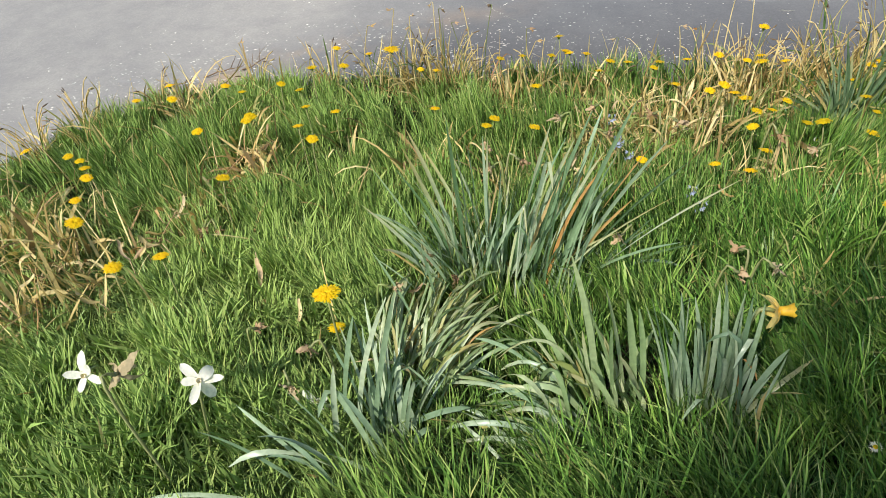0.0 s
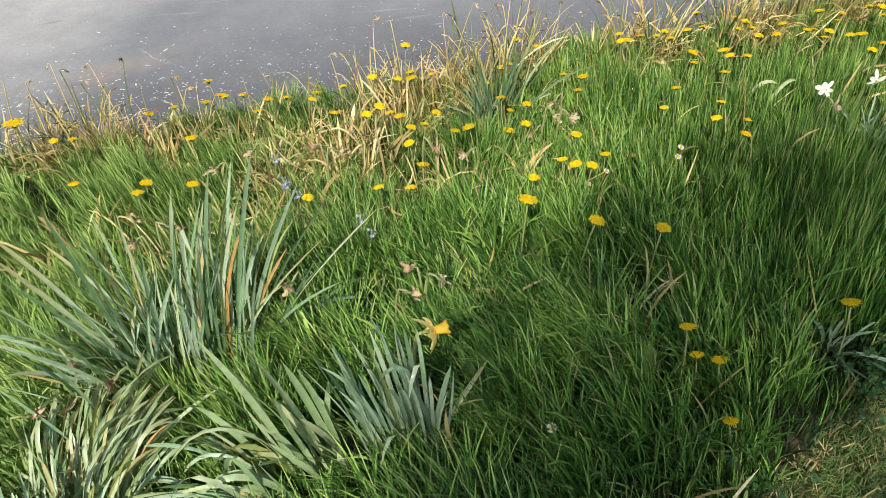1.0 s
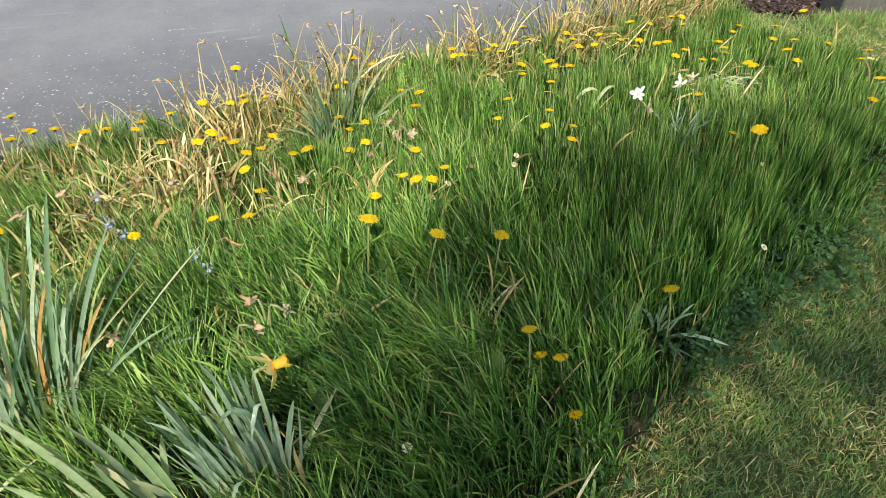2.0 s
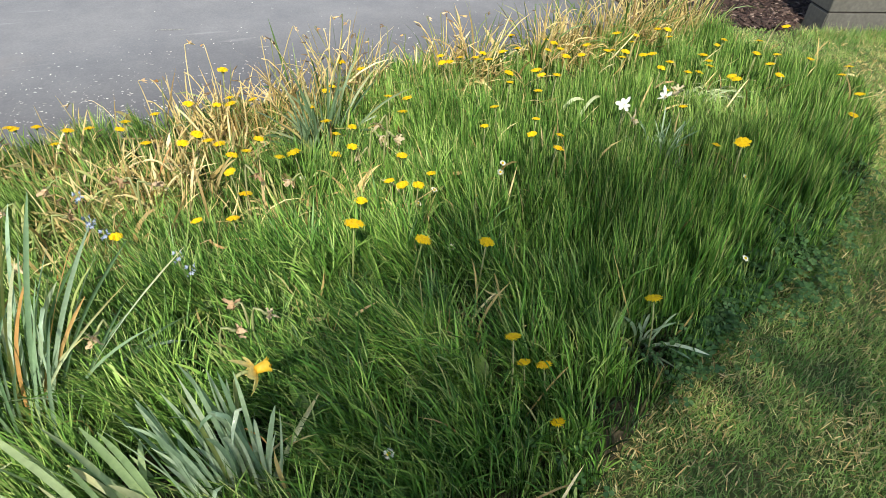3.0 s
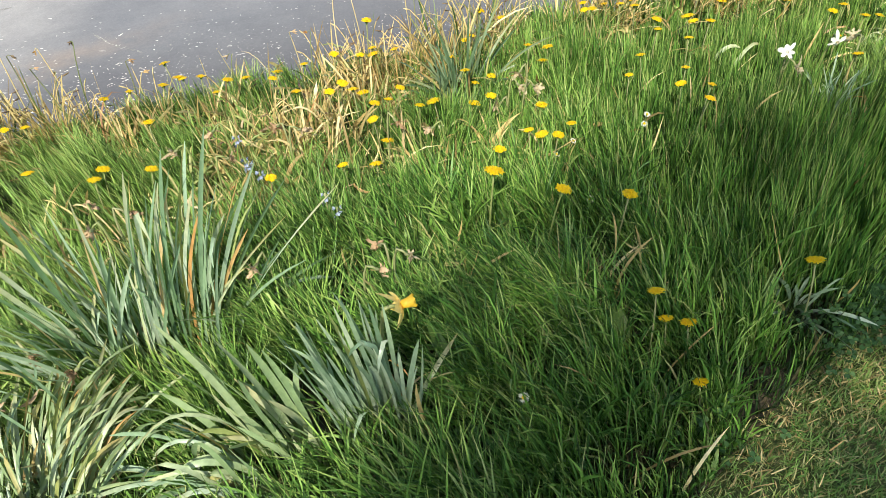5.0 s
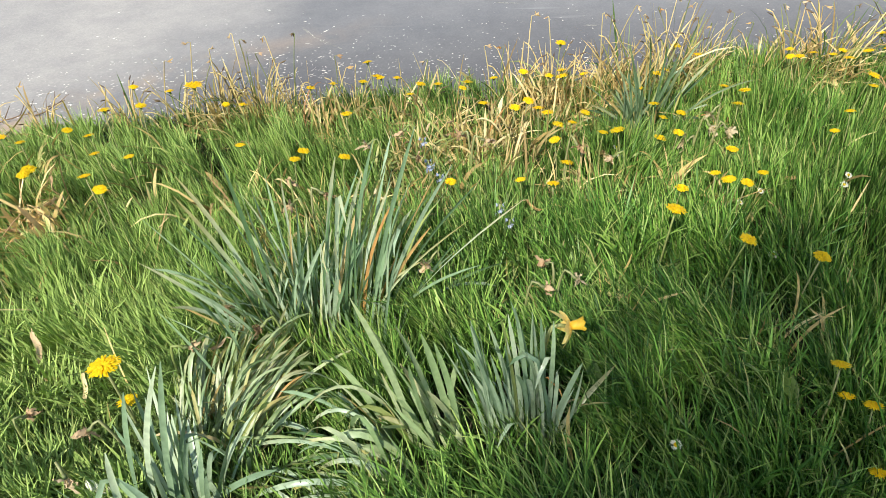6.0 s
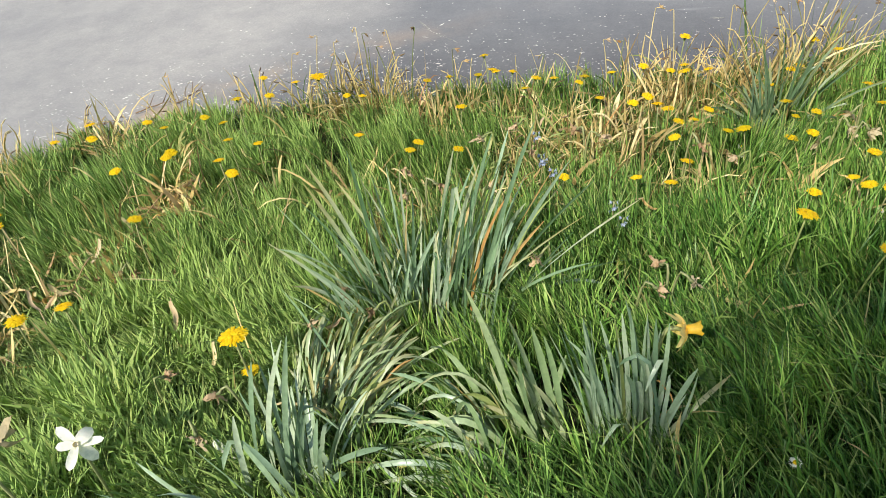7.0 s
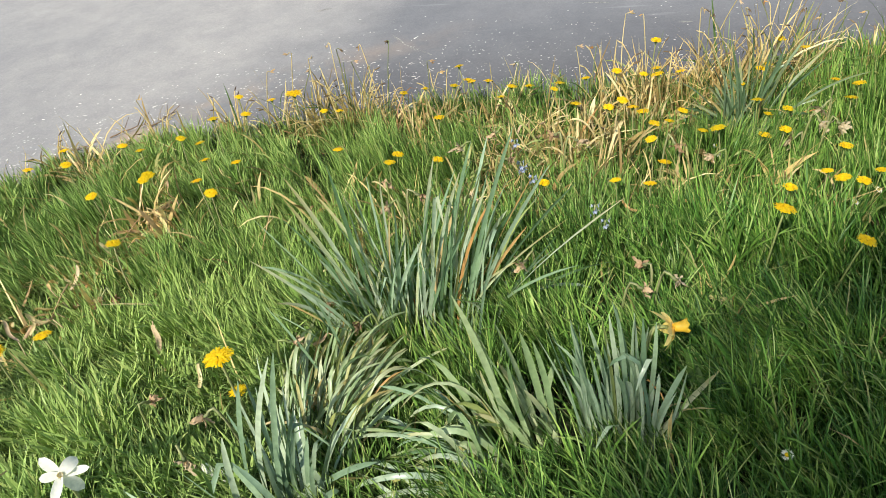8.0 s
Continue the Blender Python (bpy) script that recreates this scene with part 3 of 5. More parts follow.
def build_verge_grass():
    rng = np.random.default_rng(11)
    x, y = scatter(rng, 920000, -1.42, 2.4, -0.6, 2.45, VERGE)
    # tufts: thin out between them
    t1 = 0.7 * field(x, y, 7.0, 9.0) + 0.7 * field(x, y, 17.0, 26.0)
    dry = dryness(x, y)
    n0 = len(x)
    keep = rng.random(len(x)) < np.clip(0.53 + 0.42 * np.clip((0.0 - x) / 0.3, 0, 1) * np.clip((1.35 - y) / 0.3, 0, 1) + 1.8 * t1, 0.06, 1) * (1 - 0.55 * dry)
    feet = np.full(n0, 9.0)
    for a, c, r in CLEAR:
        feet = np.minimum(feet, np.hypot(x - a, y - c) / r)
    keep &= (rng.random(n0) < np.where(y < 0.5, 0.5, 1)) & (rng.random(n0) < np.clip(0.35 + feet * 0.5, 0.35, 1))
    x, y, t1, dry, feet = x[keep], y[keep], t1[keep], dry[keep], feet[keep]
    n = len(x)
    a = field(x, y, 1.0, 2.6)
    b = field(x, y, 4.0, 2.6)
    # combed over towards the west, less so beside the lawn
    flop = np.exp(-(((x - 0.55) / 0.38) ** 2 + ((y - 1.18) / 0.26) ** 2)) + 0.8 * np.exp(-(((x - 0.18) / 0.3) ** 2 + ((y - 0.82) / 0.16) ** 2))
    # each tuft leans its own way, and its blades lie nearly side by side
    c, e = field(x, y, 21.0, 11.0), field(x, y, 24.0, 11.0)
    slope = np.clip((-0.15 - x) / 0.25, 0, 1)
    hx, hy = -0.45 + 0.4 * slope - 0.9 * flop + (1 - 0.6 * slope) * a + 0.6 * c, 0.05 + 0.35 * flop + (1 - 0.6 * slope) * b + 0.6 * e
    stand = np.clip((x - 0.6) / 0.35, 0, 1)
    hx, hy = hx * (1 - 0.6 * stand) - 0.55 * stand, hy * (1 - 0.6 * stand) + 0.35 * stand
    heading = np.arctan2(hy, hx) + rng.normal(0, 1.0, n) * (1 + 0.5 * slope + 0.1 * stand)
    lean = np.abs(rng.normal(0.14, 0.13, n)) + 0.35 * flop * rng.random(n)
    bend = np.abs(rng.normal(0.36, 0.32, n)) + 0.5 * flop + 0.9 * (rng.random(n) < 0.06)
    far = np.clip((x - 0.95) / 0.4, 0, 1) * np.clip((y - 1.35) / 0.25, 0, 1)
    east = np.clip((x - 0.75) / 0.35, 0, 1)
    lean, bend = lean * (1 - 0.5 * east), bend * (1 - 0.45 * east)
    flat = np.exp(-(((x - 1.60) / 0.14) ** 2 + ((y - 1.69) / 0.07) ** 2))
    lean = lean + 0.8 * flat * rng.random(n)
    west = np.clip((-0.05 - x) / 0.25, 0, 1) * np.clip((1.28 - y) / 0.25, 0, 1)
    lean = lean + 0.30 * west * rng.random(n)
    tall = (0.122 - 0.018 * west - 0.020 * slope - 0.014 * np.clip((-0.8 - x) / 0.3, 0, 1) - 0.026 * far - 0.02 * flat + 0.036 * field(x, y, 9.0, 3.1) + 0.034 * field(x, y, 31.0, 7.5) + 0.03 * t1) * np.clip(0.6 + 0.3 * feet, 0.6, 1)
    le = near(x, y, LAWN_PTS)
    re = near(x, y, EDGE_PTS)
    tall *= np.clip(0.40 + le / 0.16, 0.4, 1) * np.clip(0.60 - 0.12 * slope + re / 0.22, 0.45, 1) * (1 - 0.3 * dry)
    heads = near(x, y, [(p[0] - 0.025 * min(1, max(0, p[0] - 0.2)), p[1] - 0.022) for p in WEST + CORNER + MIDDLE + EAST + FAR_EAST + FAR_END + TALL])
    length = tall * np.clip(rng.normal(0.92, 0.26, n), 0.3, 1.35) * np.clip(0.48 + heads * 8, 0.48, 1)
    width = np.clip(rng.normal(0.0022, 0.0007, n), 0.0011, 0.0044) * np.where(rng.random(n) < 0.06, 1.7, 1) * (1 - 0.15 * far) * (1 + 0.55 * west)
    made = blades(rng, x, y, np.zeros(n), length, width, heading, lean, bend, 4)
    # paler western grass; tone also puts sunlight into west and far blades
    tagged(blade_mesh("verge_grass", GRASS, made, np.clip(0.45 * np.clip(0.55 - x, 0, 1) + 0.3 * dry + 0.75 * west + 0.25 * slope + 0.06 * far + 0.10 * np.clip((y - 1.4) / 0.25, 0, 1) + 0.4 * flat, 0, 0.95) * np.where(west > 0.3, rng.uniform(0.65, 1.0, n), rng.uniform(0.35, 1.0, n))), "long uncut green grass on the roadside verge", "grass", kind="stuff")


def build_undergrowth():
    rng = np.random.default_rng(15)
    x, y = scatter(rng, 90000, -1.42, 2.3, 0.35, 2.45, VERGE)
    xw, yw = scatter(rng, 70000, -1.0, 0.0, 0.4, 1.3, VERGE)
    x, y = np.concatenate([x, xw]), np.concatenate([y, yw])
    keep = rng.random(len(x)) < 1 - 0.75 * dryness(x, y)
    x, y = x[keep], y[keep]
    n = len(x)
    # lighter colour in the west, standing in for sun reaching the gaps there
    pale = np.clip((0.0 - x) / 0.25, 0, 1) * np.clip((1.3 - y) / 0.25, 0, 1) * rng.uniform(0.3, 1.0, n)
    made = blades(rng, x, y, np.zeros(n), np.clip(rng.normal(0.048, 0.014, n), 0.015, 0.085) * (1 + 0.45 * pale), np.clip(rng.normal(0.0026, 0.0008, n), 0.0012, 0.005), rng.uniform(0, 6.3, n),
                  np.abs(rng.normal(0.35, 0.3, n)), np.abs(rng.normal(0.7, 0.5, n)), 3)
    tagged(blade_mesh("short_undergrowth", UNDER, made, pale), "short grass shoots below the long blades, coloured dark as shaded gaps", "grass", kind="stuff")


def build_straw():
    rng = np.random.default_rng(12)
    x, y = scatter(rng, 130000, -1.42, 2.4, 0.30, 2.45, VERGE)
    dry = dryness(x, y)
    edge = np.exp(-(near(x, y, EDGE_PTS) / 0.09) ** 2)
    keep = rng.random(len(x)) < np.clip(0.5 * dry ** 1.3, 0, 0.45) + 0.05 * edge + 0.006 + 0.012 * np.clip((y - 1.35) / 0.2, 0, 1) + 0.024 * np.clip((-0.15 - x) / 0.25, 0, 1) * np.clip((y - 1.1) / 0.2, 0, 1)
    x, y, dry = x[keep], y[keep], dry[keep]
    n = len(x)
    heading = rng.uniform(0, 6.3, n)
    lean = np.abs(rng.normal(0.75, 0.45, n))
    bend = rng.normal(0.6, 0.8, n)
    length = np.clip(rng.normal(0.105, 0.035, n), 0.04, 0.2)
    width = np.clip(rng.normal(0.0034, 0.0014, n), 0.0014, 0.0065) * np.where(rng.random(n) < np.where(x < -0.6, 0.3, 0.12) * np.clip(dry * 4, 0, 1), 1.9, 1)
    made = blades(rng, x, y, rng.uniform(0, 0.05, n), length, width, heading, lean, bend)
    tagged(blade_mesh("dry_straw", STRAW, made), "dead straw-coloured grass and leaves lying in the verge", "straw", kind="stuff")


def build_lawn():
    rng = np.random.default_rng(13)
    x, y = scatter(rng, 540000, 0.35, 2.95, 0.45, 2.40, LAWN_AREA)
    t = field(x, y, 2.0, 7.0)
    keep = (rng.random(len(x)) < np.clip(0.75 + 0.8 * t, 0.3, 1)) & ((x < 2.2) | (rng.random(len(x)) < 0.6))
    x, y = x[keep], y[keep]
    n = len(x)
    heading = rng.uniform(0, 6.3, n)
    lean = np.abs(rng.normal(0.5, 0.35, n))
    bend = np.abs(rng.normal(0.7, 0.5, n))
    wall_side = np.clip((x - 2.30) / 0.12, 0, 1) * np.exp(-((y - 2.17 + 0.218 * (x - 2.52)) / 0.05) ** 2)
    lean, bend = lean * (1 - 0.6 * wall_side), bend * (1 - 0.5 * wall_side)
    length = np.clip(rng.normal(0.016, 0.006, n), 0.005, 0.036) * np.where(x > 1.95, 0.7, 1) + 0.055 * wall_side * rng.random(n)
    width = np.clip(rng.normal(0.0016, 0.0005, n), 0.0008, 0.0034)
    made = blades(rng, x, y, np.zeros(n), length, width, heading, lean, bend, 2)
    tagged(blade_mesh("mown_lawn", LAWN, made), "short mown lawn, green with brownish dry blades", "lawn", kind="stuff")
    # brown clippings and dry thatch on the lawn, thickest beside the verge
    x, y = scatter(rng, 110000, 0.4, 2.75, 0.45, 2.3, LAWN_AREA)
    d = near(x, y, LAWN_PTS)
    p = 0.20 * np.clip(0.5 + 1.6 * field(x, y, 6.0, 4.5), 0, 1) + 0.5 * np.exp(-((d - 0.03) / 0.05) ** 2) * np.clip(0.4 + 1.6 * field(x, y, 8.0, 6.0), 0, 1)
    p = p + 0.22 * np.exp(-((x - 2.5) / 0.25) ** 2 - ((y - 1.98) / 0.16) ** 2) * np.clip(0.6 + field(x, y, 12.0, 5.0), 0, 1) + 0.2 * np.exp(-((x - 1.45) / 0.12) ** 2 - ((y - 0.85) / 0.1) ** 2)
    for a, c, q in ((0.96, 0.93, 0.06), (1.03, 0.955, 0.05), (1.115, 1.0, 0.05), (0.85, 0.90, 0.05), (0.76, 0.865, 0.04), (1.16, 0.80, 0.06), (1.25, 0.84, 0.05), (1.55, 1.05, 0.06)):
        p = p + 0.7 * np.exp(-((x - a) ** 2 + (y - c) ** 2) / (q * q))
    keep = rng.random(len(x)) < p
    x, y = x[keep], y[keep]
    n = len(x)
    made = blades(rng, x, y, rng.uniform(0.0, 0.015, n), np.clip(rng.normal(0.017, 0.006, n), 0.006, 0.035), np.clip(rng.normal(0.0016, 0.0005, n), 0.001, 0.005),
                  rng.uniform(0, 6.3, n), np.abs(rng.normal(1.0, 0.3, n)), rng.normal(0.3, 0.5, n), 3)
    tagged(blade_mesh("lawn_thatch", STRAW, made), "dry clippings and thatch lying in the mown lawn", "straw", kind="stuff")


def build_clover():
    """Trefoil leaves on short stalks, in patches by the lawn and among the grass."""
    rng = np.random.default_rng(14)
    verts, faces = [], []
    spots = [(1.30, 1.17, 0.15, 520), (1.15, 1.13, 0.09, 330), (1.43, 1.23, 0.11, 380), (1.56, 1.29, 0.10, 240), (1.10, 1.07, 0.05, 120), (1.02, 1.02, 0.06, 90), (1.75, 1.40, 0.1, 130), (0.42, 0.93, 0.09, 80), (0.03, 0.80, 0.08, 130),
             (-0.33, 0.80, 0.10, 130), (0.55, 0.95, 0.06, 70), (-0.72, 1.15, 0.12, 260), (-0.62, 1.32, 0.08, 90), (0.15, 1.25, 0.1, 80), (0.60, 1.30, 0.06, 60), (0.75, 0.92, 0.07, 30)]
    for sx, sy, r, count in spots:
        for _ in range(count):
            x, y, z = rng.normal(sx, r * 0.6), rng.normal(sy, r * 0.45), rng.uniform(0.02, 0.06)
            a0, size = rng.uniform(0, 6.3), rng.uniform(0.005, 0.0095)
            tilt = Vector((rng.normal(0, 0.3), rng.normal(0, 0.3), 1)).normalized()
            u = tilt.orthogonal().normalized()
            w = tilt.cross(u)
            c = Vector((x, y, z))
            k = len(verts)
            verts += [c, c + Vector((0.0012, 0, 0)), Vector((x + rng.normal(0, 0.01), y + rng.normal(0, 0.01), 0.0))]
            faces.append((k, k + 1, k + 2))
            for j in range(3):
                a = a0 + 2.094 * j
                d, e = u * math.cos(a) + w * math.sin(a), -u * math.sin(a) + w * math.cos(a)
                k = len(verts)
                verts += [c, c + (d * 0.6 - e * 0.55 + tilt * 0.15) * size, c + (d * 1.1 - e * 0.3) * size, c + d * size, c + (d * 1.1 + e * 0.3) * size, c + (d * 0.6 + e * 0.55 + tilt * 0.15) * size]
                faces += [(k, k + 1, k + 2, k + 3), (k, k + 3, k + 4, k + 5)]
    tagged(part("clover", (verts, faces), CLOVER), "low green clover leaves among the grass", "clover", kind="stuff")


build_verge_grass()
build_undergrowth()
build_straw()
build_lawn()
build_clover()

# ---- clumps of tall half-dry grass along the road's edge ----


def edge_tuft(x, y, r, height, count, dead, seed, label):
    rng = np.random.default_rng(seed)
    t = thing("grass_tuft", pose(x, y, 0), label, "grass tuft", "tufts along the road edge")
    for nm, mat, k in (("green_foliage", EDGE_GREEN, int(count * (1 - dead))), ("dead_foliage", STRAW, int(count * dead))):
        n = max(4, k)
        ang = rng.uniform(0, 6.3, n)
        rad = r * np.sqrt(rng.random(n)) * 0.6
        length = np.clip(rng.normal(height, height * 0.26, n), 0.05, height * 1.5)
        made = blades(rng, rad * np.cos(ang), rad * np.sin(ang), np.zeros(n), length, np.clip(rng.normal(0.0040 if mat is STRAW else 0.0034, 0.0011, n), 0.0018, 0.007),
                      ang + rng.normal(0, 0.6, n), np.abs(rng.normal(0.18, 0.14, n)), np.abs(rng.normal(0.55, 0.5, n)) + rng.uniform(0.9, 2.2, n) * (rng.random(n) < 0.3), 6)
        ob = blade_mesh(nm, mat, made)
        ob.parent = t
    for _ in range(rng.integers(6, 11)):
        a, l = rng.uniform(0, 6.3), height * rng.uniform(0.9, 1.45)
        top = Vector((math.cos(a) * l * 0.35, math.sin(a) * l * 0.35, l * 0.92))
        p = bezier((0.3 * r * math.cos(a), 0.3 * r * math.sin(a), 0), (0.1 * top.x, 0.1 * top.y, l * 0.6), top, 6)
        s = part("stalk", tube(p, [0.0013] * 7, 4), STRAW, t)
        d = (p[-1] - p[-2]).normalized()
        d = (d + Vector((math.cos(a), math.sin(a), -0.6)) * 0.6).normalized()
        part("seed_head", tube([p[-1], p[-1] + d * 0.008, p[-1] + d * 0.017], [0.0009, 0.0019, 0.0007], 5), DARK_HEAD if rng.random() < 0.6 else STRAW_LEAF, s)
    return t


HALF = "tall tuft of half-dry grass standing at the asphalt edge"
GREENER = "green and straw-coloured grass tuft beside the asphalt"
TUFTS_EAST = [(0.88, 2.06, 0.05, 0.17, 60, 0.3, GREENER), (0.98, 2.11, 0.06, 0.2, 110, 0.4, GREENER), (1.08, 2.13, 0.07, 0.23, 140, 0.45, HALF), (1.32, 2.18, 0.07, 0.22, 140, 0.4, GREENER),
              (1.43, 2.21, 0.07, 0.23, 130, 0.5, HALF), (1.58, 2.24, 0.08, 0.24, 160, 0.45, HALF), (1.7, 2.25, 0.08, 0.25, 170, 0.5, HALF), (1.83, 2.27, 0.08, 0.24, 160, 0.55, HALF),
              (1.96, 2.28, 0.08, 0.22, 140, 0.5, HALF)]
TUFTS_MIDDLE = [(0.36, 1.97, 0.07, 0.19, 90, 0.65, HALF), (0.47, 1.98, 0.06, 0.2, 80, 0.7, HALF), (0.56, 2.0, 0.07, 0.24, 120, 0.6, HALF), (0.65, 2.03, 0.07, 0.25, 130, 0.7, HALF),
                (0.74, 2.05, 0.06, 0.21, 90, 0.5, HALF), (-0.12, 1.88, 0.04, 0.17, 36, 0.4, GREENER), (0.05, 1.9, 0.05, 0.15, 50, 0.5, GREENER), (0.27, 1.95, 0.05, 0.19, 60, 0.6, HALF),
                (0.22, 1.75, 0.06, 0.15, 60, 0.7, HALF), (0.07, 1.7, 0.05, 0.15, 50, 0.7, HALF)]
TUFTS_WEST = [(-0.46, 1.86, 0.06, 0.20, 100, 0.75, HALF), (-0.36, 1.87, 0.06, 0.22, 130, 0.8, HALF), (-0.28, 1.88, 0.04, 0.18, 40, 0.5, GREENER), (-1.19, 1.44, 0.05, 0.15, 40, 0.3, GREENER),
              (-1.31, 1.4, 0.05, 0.17, 30, 0.5, HALF), (-1.26, 1.52, 0.05, 0.18, 30, 0.5, GREENER), (-1.12, 1.66, 0.05, 0.16, 30, 0.4, GREENER), (-0.88, 1.78, 0.05, 0.17, 30, 0.5, GREENER),
              (-0.68, 1.83, 0.05, 0.18, 30, 0.5, GREENER), (-0.55, 1.85, 0.05, 0.18, 34, 0.5, HALF), (-0.33, 1.86, 0.04, 0.2, 30, 0.7, HALF), (-1.02, 1.63, 0.05, 0.11, 40, 0.3, GREENER)]
for k, (x, y, r, h, c, dead, lab) in enumerate(TUFTS_EAST + TUFTS_MIDDLE + TUFTS_WEST):
    edge_tuft(x, y, r * 1.4, h * (0.70 if x < 0.5 else 0.76), int(c * (0.5 if x < 0.8 else 0.65)), dead * (0.85 if x < 0.5 else 0.8), 100 + k, lab)

# ---- clumps of daffodil leaves ----
# each row: foot x, y; end x, y, z; how far the leaf arches above the straight line
CENTRE_WEST = [
    (-0.123, 1.185, -0.189, 1.144, 0.337, 0.02),
    (-0.123, 1.185, -0.176, 1.153, 0.366, 0.02),
    (-0.138, 1.197, -0.181, 1.171, 0.205, 0.02),
    (-0.12, 1.192, -0.133, 1.186, 0.361, 0.02),
    (-0.11, 1.194, -0.122, 1.188, 0.329, 0.02),
    (-0.089, 1.196, -0.103, 1.19, 0.319, 0.02),
    (-0.084, 1.197, -0.081, 1.198, 0.334, 0.02),
    (-0.077, 1.191, -0.055, 1.2, 0.245, 0.02),
    (-0.063, 1.2, -0.034, 1.21, 0.254, 0.02),
    (-0.053, 1.201, -0.01, 1.215, 0.23, 0.02),
]
CENTRE_EAST = [
    (-0.05, 1.188, 0.015, 1.207, 0.334, 0.02),
    (-0.031, 1.198, 0.026, 1.214, 0.373, 0.02),
    (-0.011, 1.2, 0.07, 1.217, 0.377, 0.02),
    (0.004, 1.203, 0.097, 1.22, 0.386, 0.02),
    (0.019, 1.205, 0.128, 1.22, 0.395, 0.02),
    (0.029, 1.206, 0.171, 1.217, 0.344, 0.02),
    (0.049, 1.209, 0.276, 1.195, 0.305, 0.02),
    (0.053, 1.216, 0.287, 1.284, 0.12, 0.05),
    (0.038, 1.214, 0.206, 1.219, 0.316, 0.02),
    (-0.13, 1.17, -0.24, 1.13, 0.31, 0.02),
    (-0.13, 1.15, -0.25, 1.10, 0.26, 0.02),
    (-0.12, 1.14, -0.19, 1.08, 0.24, 0.02),
]
BLUE = [
    (0.245, 0.999, 0.192, 0.995, 0.279, 0.02),
    (0.25, 0.991, 0.215, 0.99, 0.298, 0.02),
    (0.277, 1.014, 0.234, 1.014, 0.269, 0.02),
    (0.281, 1.005, 0.25, 1.006, 0.286, 0.02),
    (0.285, 1.006, 0.259, 1.007, 0.295, 0.02),
    (0.293, 1.007, 0.268, 1.009, 0.3, 0.02),
    (0.301, 1.009, 0.277, 1.011, 0.303, 0.02),
    (0.309, 1.01, 0.287, 1.012, 0.294, 0.02),
    (0.313, 1.011, 0.298, 1.013, 0.285, 0.02),
    (0.32, 1.012, 0.312, 1.013, 0.267, 0.02),
    (0.316, 1.002, 0.349, 0.995, 0.223, 0.02),
    (0.277, 1.005, 0.225, 1.004, 0.199, 0.02),
]
PALE = [
    (0.14, 0.982, 0.091, 0.968, 0.36, 0.02),
    (0.125, 0.998, 0.063, 0.978, 0.304, 0.02),
    (0.176, 0.997, 0.126, 0.987, 0.293, 0.02),
    (0.188, 0.999, 0.155, 0.994, 0.269, 0.02),
    (0.14, 0.982, 0.077, 0.962, 0.224, 0.02),
    (0.205, 0.993, 0.155, 0.986, 0.163, 0.02),
    (0.165, 0.986, 0.107, 0.972, 0.272, 0.02),
    (0.197, 0.991, 0.173, 0.988, 0.263, 0.02),
    (0.116, 0.977, 0.002, 1.023, 0.16, 0.12),
    (0.107, 0.976, -0.049, 1.012, 0.14, 0.12),
    (0.145, 0.946, 0.002, 0.936, 0.08, 0.1),
    (0.101, 0.965, -0.02, 0.996, 0.1, 0.1),
    (0.123, 0.933, -0.105, 0.89, 0.06, 0.03),
    (0.104, 0.948, -0.089, 0.948, 0.09, 0.06),
    (0.116, 0.923, -0.022, 0.871, 0.05, 0.04),
]
FLAT = [
    (-0.183, 0.947, -0.21, 1.139, 0.105, 0.045),
    (-0.166, 0.94, -0.167, 1.165, 0.105, 0.045),
    (-0.156, 0.951, -0.119, 1.113, 0.105, 0.045),
    (-0.147, 0.953, -0.087, 1.105, 0.105, 0.045),
    (-0.135, 0.945, -0.077, 1.119, 0.105, 0.045),
    (-0.134, 0.955, -0.044, 1.088, 0.105, 0.045),
    (-0.126, 0.946, -0.026, 1.056, 0.105, 0.045),
    (-0.14, 0.934, -0.054, 1.009, 0.105, 0.045),
    (-0.205, 0.953, -0.22, 1.086, 0.105, 0.045),
    (-0.151, 0.962, -0.145, 1.148, 0.105, 0.045),
    (-0.138, 0.954, -0.083, 1.059, 0.105, 0.045),
]
NEAR = [
    (-0.231, 0.862, -0.19, 0.903, 0.25, 0.02),
    (-0.202, 0.858, -0.143, 0.909, 0.294, 0.02),
    (-0.181, 0.853, -0.122, 0.901, 0.316, 0.02),
    (-0.16, 0.857, -0.114, 0.895, 0.229, 0.02),
    (-0.144, 0.851, -0.128, 0.93, 0.1, 0.14),
    (-0.129, 0.88, -0.061, 0.924, 0.188, 0.02),
    (-0.134, 0.87, -0.072, 0.913, 0.19, 0.02),
    (-0.171, 0.872, -0.038, 0.899, 0.1, 0.03),
    (-0.164, 0.856, -0.103, 0.866, 0.05, 0.06),
    (-0.224, 0.828, -0.204, 0.851, 0.204, 0.02),
    (-0.169, 0.846, -0.161, 0.854, 0.179, 0.02),
    (-0.139, 0.86, -0.112, 0.883, 0.174, 0.02),
]
